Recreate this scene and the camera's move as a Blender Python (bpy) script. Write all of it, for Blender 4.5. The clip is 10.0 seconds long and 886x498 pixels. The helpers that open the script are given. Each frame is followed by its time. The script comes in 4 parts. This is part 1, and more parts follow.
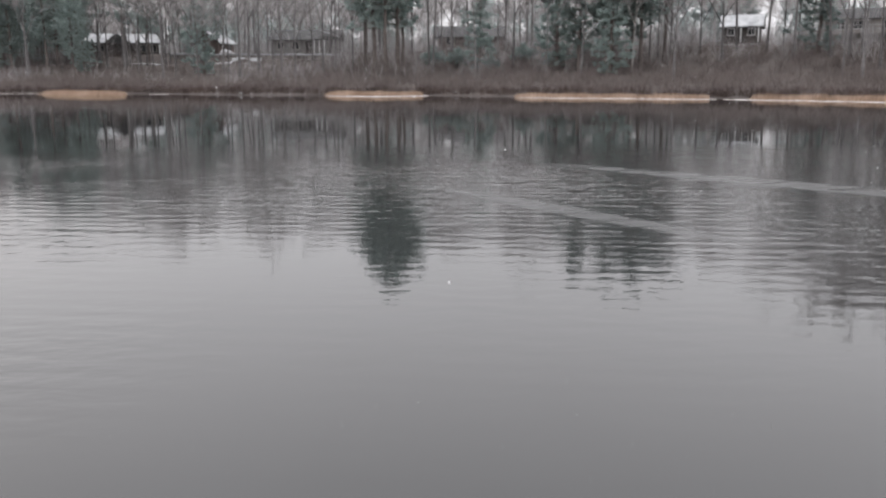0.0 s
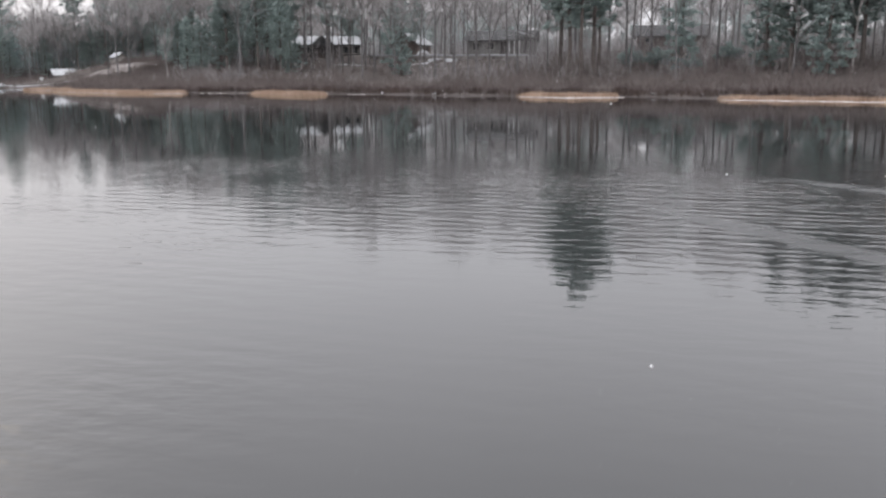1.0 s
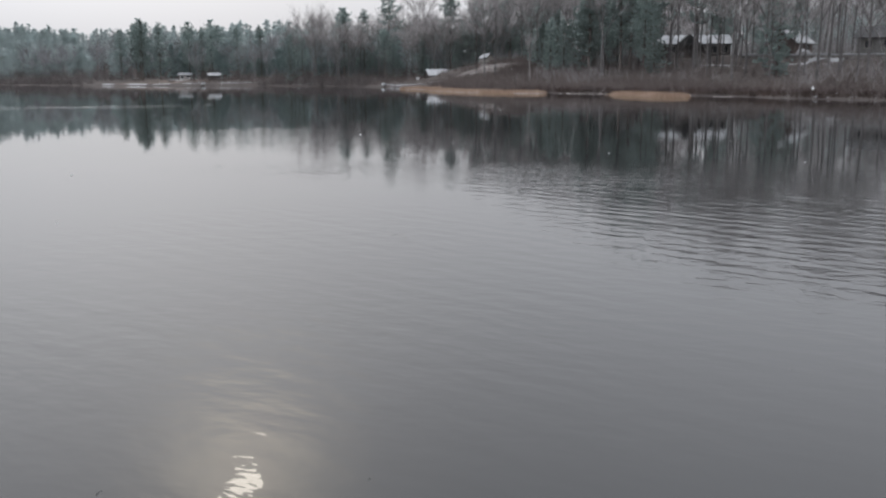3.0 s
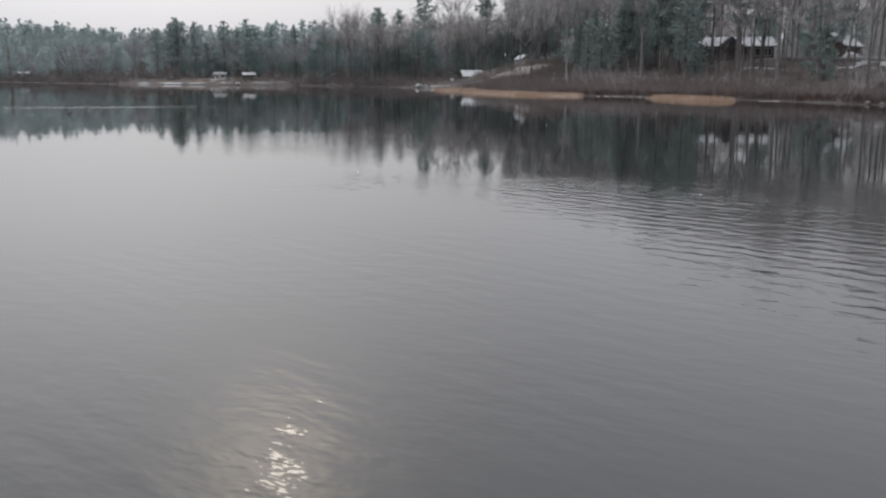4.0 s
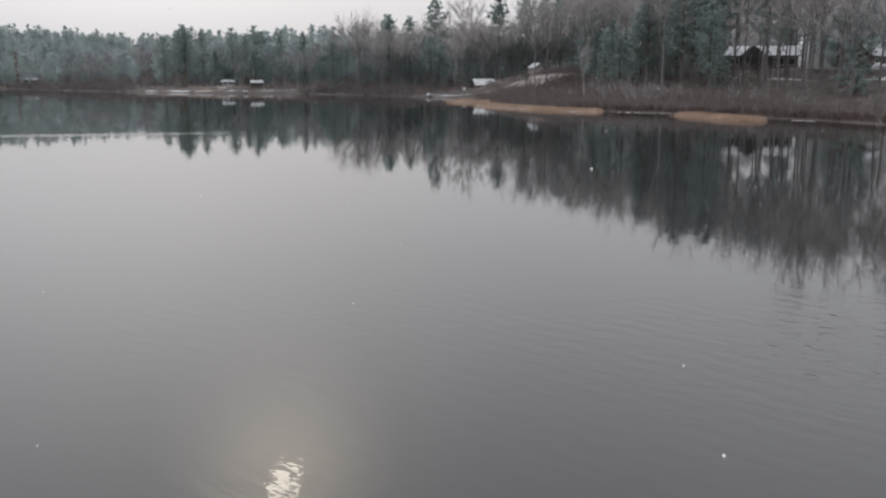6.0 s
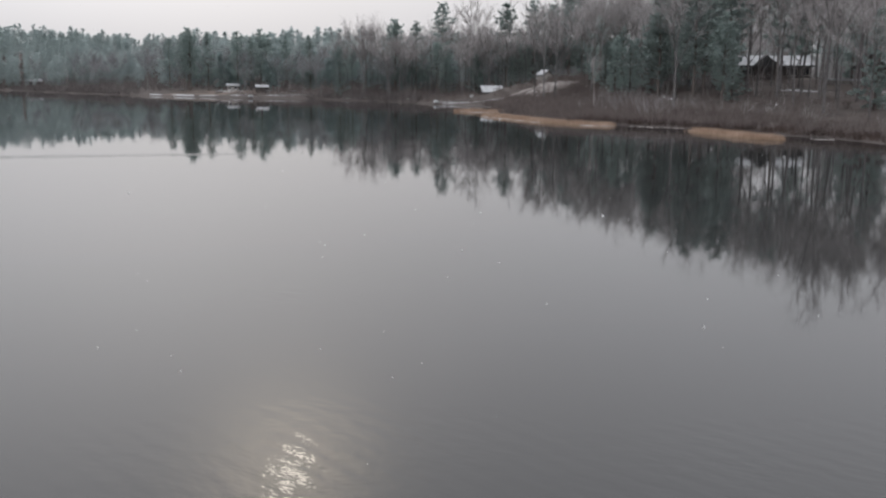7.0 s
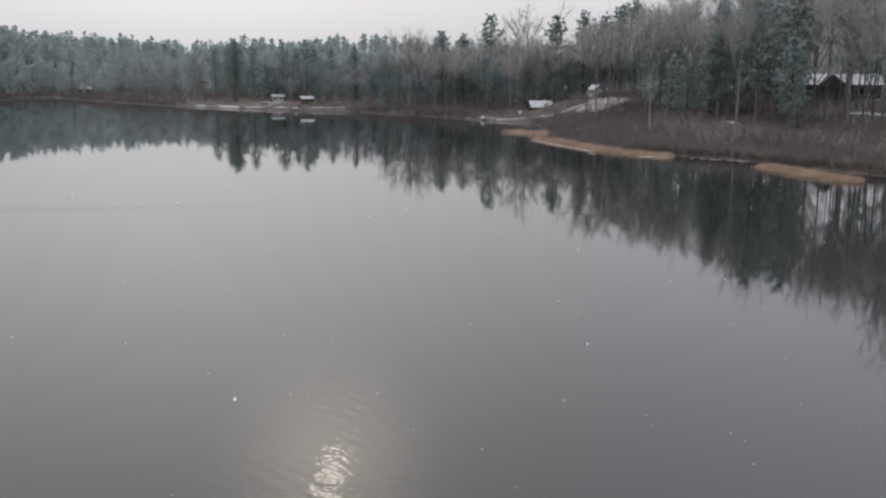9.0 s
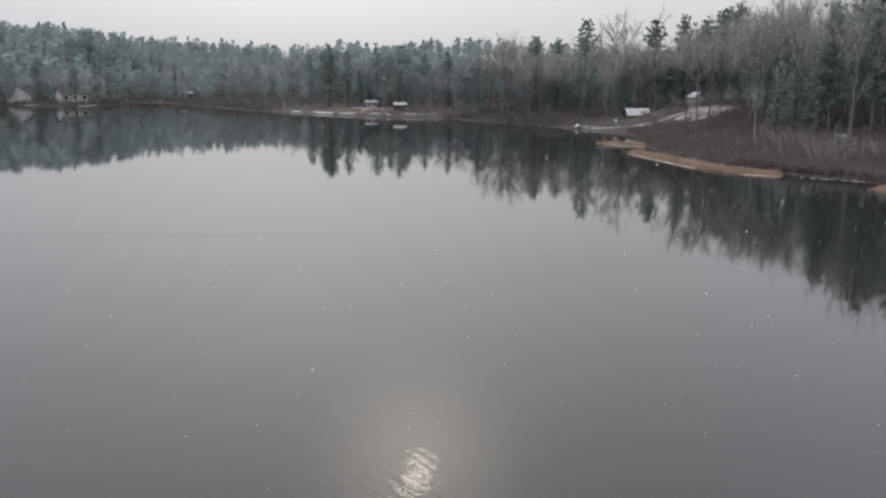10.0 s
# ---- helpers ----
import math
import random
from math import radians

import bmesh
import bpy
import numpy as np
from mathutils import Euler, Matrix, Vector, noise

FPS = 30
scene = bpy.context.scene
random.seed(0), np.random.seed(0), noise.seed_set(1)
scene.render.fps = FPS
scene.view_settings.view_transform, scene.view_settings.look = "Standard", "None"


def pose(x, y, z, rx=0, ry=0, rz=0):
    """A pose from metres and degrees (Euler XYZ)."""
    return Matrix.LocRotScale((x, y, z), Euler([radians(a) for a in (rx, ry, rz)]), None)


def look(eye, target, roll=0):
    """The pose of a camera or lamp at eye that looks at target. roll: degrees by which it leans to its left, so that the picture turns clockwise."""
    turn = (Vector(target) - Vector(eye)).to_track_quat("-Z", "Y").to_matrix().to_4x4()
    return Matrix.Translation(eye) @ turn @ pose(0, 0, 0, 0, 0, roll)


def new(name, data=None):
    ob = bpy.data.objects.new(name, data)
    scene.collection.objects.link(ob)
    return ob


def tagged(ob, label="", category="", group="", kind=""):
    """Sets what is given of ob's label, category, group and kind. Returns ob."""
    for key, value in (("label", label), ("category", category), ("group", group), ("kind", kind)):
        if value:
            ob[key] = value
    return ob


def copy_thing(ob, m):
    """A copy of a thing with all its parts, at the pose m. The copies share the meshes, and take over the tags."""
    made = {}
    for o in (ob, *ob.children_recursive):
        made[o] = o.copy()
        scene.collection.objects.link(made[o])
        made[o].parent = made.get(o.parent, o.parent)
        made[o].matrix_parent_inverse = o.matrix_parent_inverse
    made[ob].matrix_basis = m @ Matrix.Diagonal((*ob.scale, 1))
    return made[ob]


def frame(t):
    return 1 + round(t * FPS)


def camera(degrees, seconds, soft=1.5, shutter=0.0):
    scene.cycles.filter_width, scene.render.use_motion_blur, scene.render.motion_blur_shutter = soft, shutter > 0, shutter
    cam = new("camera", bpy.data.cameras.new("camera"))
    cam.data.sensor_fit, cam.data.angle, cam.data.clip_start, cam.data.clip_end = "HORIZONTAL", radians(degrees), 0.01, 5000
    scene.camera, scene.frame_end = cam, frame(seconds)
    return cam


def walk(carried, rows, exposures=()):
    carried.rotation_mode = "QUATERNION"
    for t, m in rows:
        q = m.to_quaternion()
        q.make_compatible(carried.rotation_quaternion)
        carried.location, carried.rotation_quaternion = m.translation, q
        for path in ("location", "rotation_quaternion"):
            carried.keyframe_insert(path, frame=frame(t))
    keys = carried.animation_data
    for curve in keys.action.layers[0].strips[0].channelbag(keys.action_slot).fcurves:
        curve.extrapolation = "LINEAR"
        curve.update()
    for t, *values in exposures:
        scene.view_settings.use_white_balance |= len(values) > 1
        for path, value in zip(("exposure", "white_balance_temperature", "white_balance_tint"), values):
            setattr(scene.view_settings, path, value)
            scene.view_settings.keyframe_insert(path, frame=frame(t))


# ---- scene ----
cam = camera(53.4, 10.0, soft=2.35)
# seconds, x, y, z, yaw, pitch, roll
ROWS = [
    (0.0, 0.00, 0.00, 2.21, 0.00, -11.45, -0.42),
    (0.5, 0.00, 0.74, 2.22, 9.02, -11.40, -0.58),
    (0.7, -0.02, 1.05, 2.22, 11.40, -11.37, -0.53),
    (1.0, -0.07, 1.53, 2.23, 12.37, -11.33, -0.47),
    (1.2, -0.13, 1.86, 2.23, 14.00, -11.31, -0.44),
    (1.5, -0.23, 2.38, 2.22, 17.73, -11.28, -0.40),
    (2.0, -0.51, 3.29, 2.18, 26.60, -11.23, -0.38),
    (2.5, -0.90, 4.25, 2.14, 30.62, -11.16, -0.34),
    (3.0, -1.44, 5.23, 2.11, 35.16, -11.10, -0.26),
    (3.2, -1.67, 5.61, 2.10, 36.74, -11.11, -0.17),
    (4.3, -3.23, 7.69, 2.31, 37.39, -11.05, 0.09),
    (4.5, -3.55, 8.05, 2.42, 37.49, -11.06, 0.01),
    (5.0, -4.36, 8.95, 2.73, 37.65, -11.05, 0.05),
    (5.5, -5.19, 9.82, 3.17, 37.82, -11.02, 0.09),
    (5.7, -5.52, 10.17, 3.36, 37.89, -11.00, 0.03),
    (6.8, -7.35, 11.98, 4.75, 38.18, -10.91, 0.20),
    (7.0, -7.70, 12.30, 5.02, 38.25, -10.96, 0.31),
    (7.5, -8.56, 13.13, 5.71, 38.95, -10.95, 0.33),
    (8.0, -9.41, 13.97, 6.42, 39.90, -10.93, 0.33),
    (8.5, -10.24, 14.85, 7.12, 40.03, -10.94, 0.37),
    (9.0, -11.09, 15.76, 7.83, 41.13, -10.94, 0.37),
    (9.5, -11.94, 16.70, 8.55, 42.76, -10.94, 0.34),
    (10.0, -12.80, 17.67, 9.27, 47.14, -10.96, 0.17),
]
walk(cam, [(t, pose(x, y, z, 90 + pitch, 0, yaw) @ pose(0, 0, 0, 0, 0, roll)) for t, x, y, z, yaw, pitch, roll in ROWS],
     exposures=[(0.0, 0.7, 6800, 13), (1.0, 0.66, 6660, 13), (1.5, 0.6, 6600, 12), (2.0, 0.4, 6500, 12), (2.5, 0.2, 6450, 11), (3.0, 0.13, 6450, 11), (4.5, 0.08, 6580, 12),
                (7.5, 0.1, 6620, 12), (10.0, 0.05, 6550, 12)])

# ---- sky and sun: snowy overcast with the sun dim behind thin cloud ----
SUN_EL, SUN_YAW = radians(25.4), radians(48.9)
SUN_DIR = Vector((-math.sin(SUN_YAW) * math.cos(SUN_EL), math.cos(SUN_YAW) * math.cos(SUN_EL), math.sin(SUN_EL)))
world = bpy.data.worlds.new("overcast_sky")
scene.world = world
world.use_nodes = True
wn, wl = world.node_tree.nodes, world.node_tree.links
wn.clear()


def wnode(kind, **inputs):
    n = wn.new(kind)
    for k, v in inputs.items():
        n.inputs[int(k[1:])].default_value = v
    return n


def wmath(op, a, b=0.0):
    n = wn.new("ShaderNodeMath")
    n.operation = op
    for i, v in enumerate((a, b)):
        if isinstance(v, (int, float)):
            n.inputs[i].default_value = v
        else:
            wl.new(v, n.inputs[i])
    return n.outputs[0]


coords = wn.new("ShaderNodeTexCoord")
split = wn.new("ShaderNodeSeparateXYZ")
wl.new(coords.outputs["Generated"], split.inputs[0])
height = wmath("MINIMUM", wmath("MAXIMUM", split.outputs[2], 0.0), 0.5)
gradient = wmath("MULTIPLY_ADD", height, 2.9)          # brightens up to 30 degrees, an even grey above
gradient.node.inputs[2].default_value = 0.87
dot = wn.new("ShaderNodeVectorMath")
dot.operation = "DOT_PRODUCT"
wl.new(coords.outputs["Generated"], dot.inputs[0])
dot.inputs[1].default_value = SUN_DIR
facing = wmath("MAXIMUM", dot.outputs["Value"], 0.0)
# the thin cloud that the sun lights up lies mostly to its left
thin = wn.new("ShaderNodeVectorMath")
thin.operation = "DOT_PRODUCT"
wl.new(coords.outputs["Generated"], thin.inputs[0])
thin.inputs[1].default_value = (-math.sin(radians(58)) * math.cos(radians(20)), math.cos(radians(58)) * math.cos(radians(20)), math.sin(radians(20)))
wide = wmath("MULTIPLY", wmath("POWER", wmath("MAXIMUM", thin.outputs["Value"], 0.0), 32.0), 0.3)
tight = wmath("MULTIPLY", wmath("POWER", facing, 300.0), 1.5)
cloud = wn.new("ShaderNodeTexNoise")
cloud.inputs["Scale"].default_value, cloud.inputs["Detail"].default_value = 2.2, 4.0
wl.new(coords.outputs["Generated"], cloud.inputs["Vector"])
drift = wmath("MULTIPLY_ADD", cloud.outputs["Fac"], 0.16)
drift.node.inputs[2].default_value = 0.92
grey = wmath("MULTIPLY", gradient, drift)


def wscale(colour, factor):
    n = wn.new("ShaderNodeVectorMath")
    n.operation = "SCALE"
    n.inputs[0].default_value = colour
    wl.new(factor, n.inputs["Scale"])
    return n.outputs[0]


def wadd(a, b):
    n = wn.new("ShaderNodeVectorMath")
    n.operation = "ADD"
    wl.new(a, n.inputs[0]), wl.new(b, n.inputs[1])
    return n.outputs[0]


sky = wn.new("ShaderNodeTexSky")
sky.sky_type, sky.sun_disc = "NISHITA", False
sky.sun_elevation, sky.sun_rotation = SUN_EL, -SUN_YAW
sky.dust_density = 4.0
dimmed = wn.new("ShaderNodeVectorMath")
dimmed.operation = "SCALE"
dimmed.inputs["Scale"].default_value = 0.0025
wl.new(sky.outputs[0], dimmed.inputs[0])
total = wadd(wadd(wscale((0.565, 0.582, 0.617), grey), dimmed.outputs[0]), wadd(wscale((0.97, 0.95, 0.92), wide), wscale((1.0, 0.86, 0.62), tight)))
back = wn.new("ShaderNodeBackground")
wl.new(total, back.inputs["Color"])
back.inputs["Strength"].default_value = 1.0
out = wn.new("ShaderNodeOutputWorld")
wl.new(back.outputs[0], out.inputs["Surface"])

sun_data = bpy.data.lights.new("sun", "SUN")
sun_data.energy, sun_data.angle, sun_data.color = 0.004, radians(1.8), (1.0, 0.93, 0.8)
sun = new("sun", sun_data)
sun.matrix_world = look(SUN_DIR * 300, (0, 0, 0))


# ---- materials ----
def material(name, colour, colour2=None, scale=1.0, rough=0.85, bump=0.0, bump_scale=None, vary=0.0, island=False, detail=5.0, spread=(0.35, 0.65), metallic=0.0, spec=0.3, through_light=0.0):
    """Two colours mixed by noise at a real-world scale, with relief, and a random shade per object or per island."""
    m = bpy.data.materials.new(name)
    m.use_nodes = True
    n, l = m.node_tree.nodes, m.node_tree.links
    b = n["Principled BSDF"]
    b.inputs["Roughness"].default_value, b.inputs["Metallic"].default_value = rough, metallic
    b.inputs["Specular IOR Level"].default_value = spec
    tc = n.new("ShaderNodeTexCoord")
    noise_tex = n.new("ShaderNodeTexNoise")
    noise_tex.inputs["Scale"].default_value, noise_tex.inputs["Detail"].default_value = scale, detail
    l.new(tc.outputs["Object"], noise_tex.inputs["Vector"])
    ramp = n.new("ShaderNodeValToRGB")
    ramp.color_ramp.elements[0].position, ramp.color_ramp.elements[1].position = spread
    ramp.color_ramp.elements[0].color = (*colour, 1)
    ramp.color_ramp.elements[1].color = (*(colour2 or colour), 1)
    l.new(noise_tex.outputs["Fac"], ramp.inputs["Fac"])
    colour_out = ramp.outputs["Color"]
    if vary:
        if island:
            rnd = n.new("ShaderNodeNewGeometry").outputs["Random Per Island"]
        else:
            rnd = n.new("ShaderNodeObjectInfo").outputs["Random"]
        mr = n.new("ShaderNodeMapRange")
        mr.inputs["To Min"].default_value, mr.inputs["To Max"].default_value = 1 - vary, 1 + vary
        l.new(rnd, mr.inputs["Value"])
        sc = n.new("ShaderNodeVectorMath")
        sc.operation = "SCALE"
        l.new(colour_out, sc.inputs[0]), l.new(mr.outputs[0], sc.inputs["Scale"])
        colour_out = sc.outputs[0]
    l.new(colour_out, b.inputs["Base Color"])
    if bump:
        bt = n.new("ShaderNodeTexNoise")
        bt.inputs["Scale"].default_value, bt.inputs["Detail"].default_value = bump_scale or scale * 4, 4.0
        l.new(tc.outputs["Object"], bt.inputs["Vector"])
        bp = n.new("ShaderNodeBump")
        bp.inputs["Distance"].default_value = bump
        l.new(bt.outputs["Fac"], bp.inputs["Height"])
        l.new(bp.outputs[0], b.inputs["Normal"])
    if through_light:
        tl = n.new("ShaderNodeBsdfTranslucent")
        l.new(colour_out, tl.inputs["Color"])
        mx = n.new("ShaderNodeMixShader")
        mx.inputs["Fac"].default_value = through_light
        l.new(b.outputs[0], mx.inputs[1]), l.new(tl.outputs[0], mx.inputs[2])
        l.new(mx.outputs[0], n["Material Output"].inputs["Surface"])
    return m


def ground_material():
    """Leaf litter and dead grass with thin old snow lying in patches."""
    m = material("leaf_litter", (0.055, 0.046, 0.042), (0.098, 0.083, 0.076), 0.35, 0.95, 0.05, 3.0)
    n, l = m.node_tree.nodes, m.node_tree.links
    b = n["Principled BSDF"]
    source = b.inputs["Base Color"].links[0].from_socket
    tc = n.new("ShaderNodeTexCoord")
    patch = n.new("ShaderNodeTexNoise")
    patch.inputs["Scale"].default_value, patch.inputs["Detail"].default_value, patch.inputs["Roughness"].default_value = 0.11, 8.0, 0.65
    l.new(tc.outputs["Object"], patch.inputs["Vector"])
    ramp = n.new("ShaderNodeValToRGB")
    ramp.color_ramp.elements[0].position, ramp.color_ramp.elements[1].position = 0.66, 0.7
    l.new(patch.outputs["Fac"], ramp.inputs["Fac"])
    mix = n.new("ShaderNodeMix")
    mix.data_type = "RGBA"
    l.new(ramp.outputs["Color"], mix.inputs["Factor"])
    l.new(source, mix.inputs["A"])
    mix.inputs["B"].default_value = (0.62, 0.62, 0.64, 1)
    l.new(mix.outputs["Result"], b.inputs["Base Color"])
    return m


def water_material():
    """Dark lake water: calm, with cat's paws and ripple trains in places."""
    m = bpy.data.materials.new("lake_water")
    m.use_nodes = True
    n, l = m.node_tree.nodes, m.node_tree.links
    b = n["Principled BSDF"]
    b.inputs["Base Color"].default_value = (0.020, 0.021, 0.021, 1)
    b.inputs["Roughness"].default_value, b.inputs["IOR"].default_value = 0.02, 1.333
    tc = n.new("ShaderNodeTexCoord")
    pos = tc.outputs["Object"]

    def fmath(op, a, c=0.0, d=None):
        q = n.new("ShaderNodeMath")
        q.operation = op
        for i, v in enumerate((a, c, d)):
            if v is None:
                continue
            if isinstance(v, (int, float)):
                q.inputs[i].default_value = v
            else:
                l.new(v, q.inputs[i])
        return q.outputs[0]

    def ripple(scale, stretch, turn, detail=2.0):
        mp = n.new("ShaderNodeMapping")
        mp.inputs["Rotation"].default_value = (0, 0, turn)
        mp.inputs["Scale"].default_value = (scale * stretch, scale, scale)
        l.new(pos, mp.inputs["Vector"])
        t = n.new("ShaderNodeTexNoise")
        t.inputs["Scale"].default_value, t.inputs["Detail"].default_value = 1.0, detail
        l.new(mp.outputs[0], t.inputs["Vector"])
        return t.outputs["Fac"]

    def blob(x, y, rx, ry, turn):
        """1 in the middle of an oval patch, 0 outside it."""
        mp = n.new("ShaderNodeMapping")
        mp.vector_type = "TEXTURE"
        mp.inputs["Location"].default_value = (x, y, 0)
        mp.inputs["Rotation"].default_value = (0, 0, turn)
        mp.inputs["Scale"].default_value = (rx, ry, 50)
        l.new(pos, mp.inputs["Vector"])
        g = n.new("ShaderNodeTexGradient")
        g.gradient_type = "SPHERICAL"
        l.new(mp.outputs[0], g.inputs["Vector"])
        return g.outputs["Fac"]

    ruffled = None
    for spot in RUFFLES:
        k = fmath("MULTIPLY", blob(*spot[:5]), spot[5])
        ruffled = k if ruffled is None else fmath("MAXIMUM", ruffled, k)
    gusts = n.new("ShaderNodeTexNoise")
    gusts.inputs["Scale"].default_value, gusts.inputs["Detail"].default_value = 0.09, 3.0
    l.new(pos, gusts.inputs["Vector"])
    gust = fmath("MULTIPLY", fmath("MAXIMUM", fmath("SUBTRACT", gusts.outputs["Fac"], 0.45), 0.0), 3.0)
    streak = None
    for spot in STREAKS:
        k = fmath("MULTIPLY", fmath("MINIMUM", fmath("MULTIPLY", blob(*spot[:5]), 2.5), 1.0), spot[5])
        streak = k if streak is None else fmath("MAXIMUM", streak, k)
    torn = n.new("ShaderNodeMapRange")
    torn.inputs["From Min"].default_value, torn.inputs["From Max"].default_value = 0.38, 0.6
    torn.inputs["To Min"].default_value = 0.55
    l.new(ripple(2.2, 0.3, -0.75, 4.0), torn.inputs["Value"])
    streak = fmath("MULTIPLY", streak, torn.outputs[0])
    l.new(fmath("MULTIPLY_ADD", streak, 0.36, 0.022), b.inputs["Roughness"])
    calm = fmath("SUBTRACT", 1.0, fmath("MINIMUM", fmath("MULTIPLY", streak, 1.2), 0.95))
    amount = fmath("MULTIPLY", fmath("ADD", fmath("MULTIPLY", ruffled, fmath("ADD", gust, 0.45)), 0.02), calm)
    mp = n.new("ShaderNodeMapping")
    mp.inputs["Rotation"].default_value = (0, 0, 0.12)
    l.new(pos, mp.inputs["Vector"])
    train = n.new("ShaderNodeTexWave")
    train.wave_type, train.bands_direction = "BANDS", "Y"
    train.inputs["Scale"].default_value, train.inputs["Distortion"].default_value = 0.8, 4.5
    train.inputs["Detail"].default_value, train.inputs["Detail Scale"].default_value = 2.0, 0.5
    l.new(mp.outputs[0], train.inputs["Vector"])
    fine = fmath("ADD", ripple(3.0, 0.55, 0.35, 3.0), fmath("MULTIPLY", ripple(8.0, 0.5, -0.3), 0.5))
    fine = fmath("SUBTRACT", fmath("ADD", fmath("MULTIPLY", fine, 0.7), fmath("MULTIPLY", train.outputs["Fac"], 0.11)), 0.58)
    swell = fmath("MULTIPLY", ripple(0.25, 0.5, 0.6), 0.05)
    relief = fmath("ADD", fmath("MULTIPLY", fine, amount), swell)
    bp = n.new("ShaderNodeBump")
    bp.inputs["Distance"].default_value = 0.055
    l.new(relief, bp.inputs["Height"])
    l.new(bp.outputs[0], b.inputs["Normal"])
    return m


# ruffled spots on the lake: x, y, half length, half width, turn, strength
RUFFLES = [
    (3, 19, 15, 9, 0.0, 1.2),
    (-8, 22.5, 8, 5, 0.5, 0.6),
    (6, 12, 9, 6, -0.6, 0.5),
    (-6.5, 10.5, 7, 4.5, 0.9, 0.42),
    (-4, 6.2, 3, 2.2, 0.9, 0.9),
    (-23, 26.5, 8, 4, 2.4, 0.32),
    (-10, 14, 5, 4, 0.8, 0.55),
    (-15.5, 19.5, 5, 4, 0.8, 0.4),
    (1.5, 8.5, 5, 3.5, 0.0, 0.15),
    (-27, 30, 5, 3.5, 0.8, 0.35),
]
# wakes and cat's paws, rough with tiny wavelets
STREAKS = [
    (7.5, 16.2, 8.5, 0.75, -0.785, 1.0),
    (2.0, 13.9, 4.4, 0.42, -0.95, 0.9),
    (-62, 41, 15, 1.6, 0.9, 0.4),
]
M_GROUND = ground_material()
M_WATER = water_material()
M_BARK = material("grey_bark", (0.1, 0.095, 0.095), (0.19, 0.18, 0.178), 2.5, 0.9, 0.02, 12, vary=0.25)
M_PINE_BARK = material("pine_bark", (0.08, 0.068, 0.062), (0.145, 0.125, 0.115), 2.5, 0.9, 0.03, 9, vary=0.2)
M_BIRCH = material("birch_bark", (0.24, 0.22, 0.21), (0.46, 0.44, 0.42), 3.0, 0.8, 0.01, 10)
M_TWIG = material("twigs", (0.26, 0.245, 0.243), (0.36, 0.34, 0.336), 1.5, 0.9, vary=0.2)
# snowy haze is put into these foliage colours, strongest for the far woods
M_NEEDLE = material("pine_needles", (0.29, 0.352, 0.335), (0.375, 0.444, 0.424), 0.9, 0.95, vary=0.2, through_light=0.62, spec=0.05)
M_HAZED = material("hazed_woods", (0.285, 0.36, 0.352), (0.37, 0.452, 0.444), 0.12, 0.95, vary=0.1, island=True, through_light=0.62, spec=0.05)
M_HAZED_FAR = material("hazed_far_woods", (0.45, 0.515, 0.508), (0.51, 0.58, 0.575), 0.12, 0.95, vary=0.05, island=True, through_light=0.62, spec=0.05)
M_FAR_TWIG = material("grey_far_twigs", (0.165, 0.163, 0.168), (0.265, 0.262, 0.268), 0.1, 0.9, vary=0.2, island=True)
# dark stems whose colour also stands in for shadow under the bank
M_EDGE = material("dark_edge_stems", (0.042, 0.03, 0.028), (0.085, 0.06, 0.052), 0.3, 0.9, vary=0.4, island=True)
M_FAR_SCRUB = material("far_scrub", (0.095, 0.085, 0.083), (0.165, 0.15, 0.146), 0.1, 0.95, vary=0.25, island=True, through_light=0.2)
M_SAPLING = material("grey_saplings", (0.25, 0.24, 0.24), (0.35, 0.334, 0.332), 0.2, 0.95, vary=0.2, island=True)
M_BRUSH = material("brush_stems", (0.122, 0.102, 0.096), (0.18, 0.153, 0.145), 0.14, 0.95, vary=0.2, island=True, spread=(0.3, 0.7), through_light=0.25)
M_REED = material("dry_reed", (0.33, 0.23, 0.165), (0.5, 0.375, 0.29), 0.5, 0.9, vary=0.25, island=True, through_light=0.3)
M_SNOW = material("old_snow", (0.3, 0.31, 0.32), (0.48, 0.49, 0.5), 0.8, 0.85, 0.04, 3.0)
M_SNOW_DIRTY = material("trodden_snow", (0.17, 0.147, 0.135), (0.36, 0.335, 0.32), 0.45, 0.9, 0.04, 2.5)
M_ICE = material("shore_ice", (0.36, 0.32, 0.3), (0.66, 0.62, 0.6), 1.6, 0.5, 0.01, 6)
M_DARK_WOOD = material("dark_stained_boards", (0.045, 0.04, 0.04), (0.085, 0.075, 0.07), 1.2, 0.8, 0.01, 8)
M_GREY_WOOD = material("weathered_boards", (0.26, 0.24, 0.22), (0.42, 0.4, 0.38), 1.4, 0.85, 0.01, 8)
M_PALE_WALL = material("pale_painted_boards", (0.46, 0.47, 0.47), (0.6, 0.61, 0.61), 0.7, 0.7, 0.006, 8)
M_RED_WALL = material("brown_boards", (0.12, 0.095, 0.088), (0.19, 0.155, 0.145), 0.8, 0.8, 0.01, 8)
M_WHITE = material("white_paint", (0.72, 0.73, 0.73), (0.82, 0.82, 0.82), 1.5, 0.6)
M_LAWN = material("dead_lawn", (0.1, 0.08, 0.068), (0.17, 0.135, 0.115), 0.4, 0.95, 0.03, 4.0)
M_CABIN_WALL = material("grey_stained_boards", (0.15, 0.145, 0.14), (0.24, 0.235, 0.23), 1.4, 0.85, 0.01, 8)
M_ROOF = material("dark_shingles", (0.05, 0.05, 0.052), (0.1, 0.1, 0.1), 1.0, 0.9, 0.02, 10)
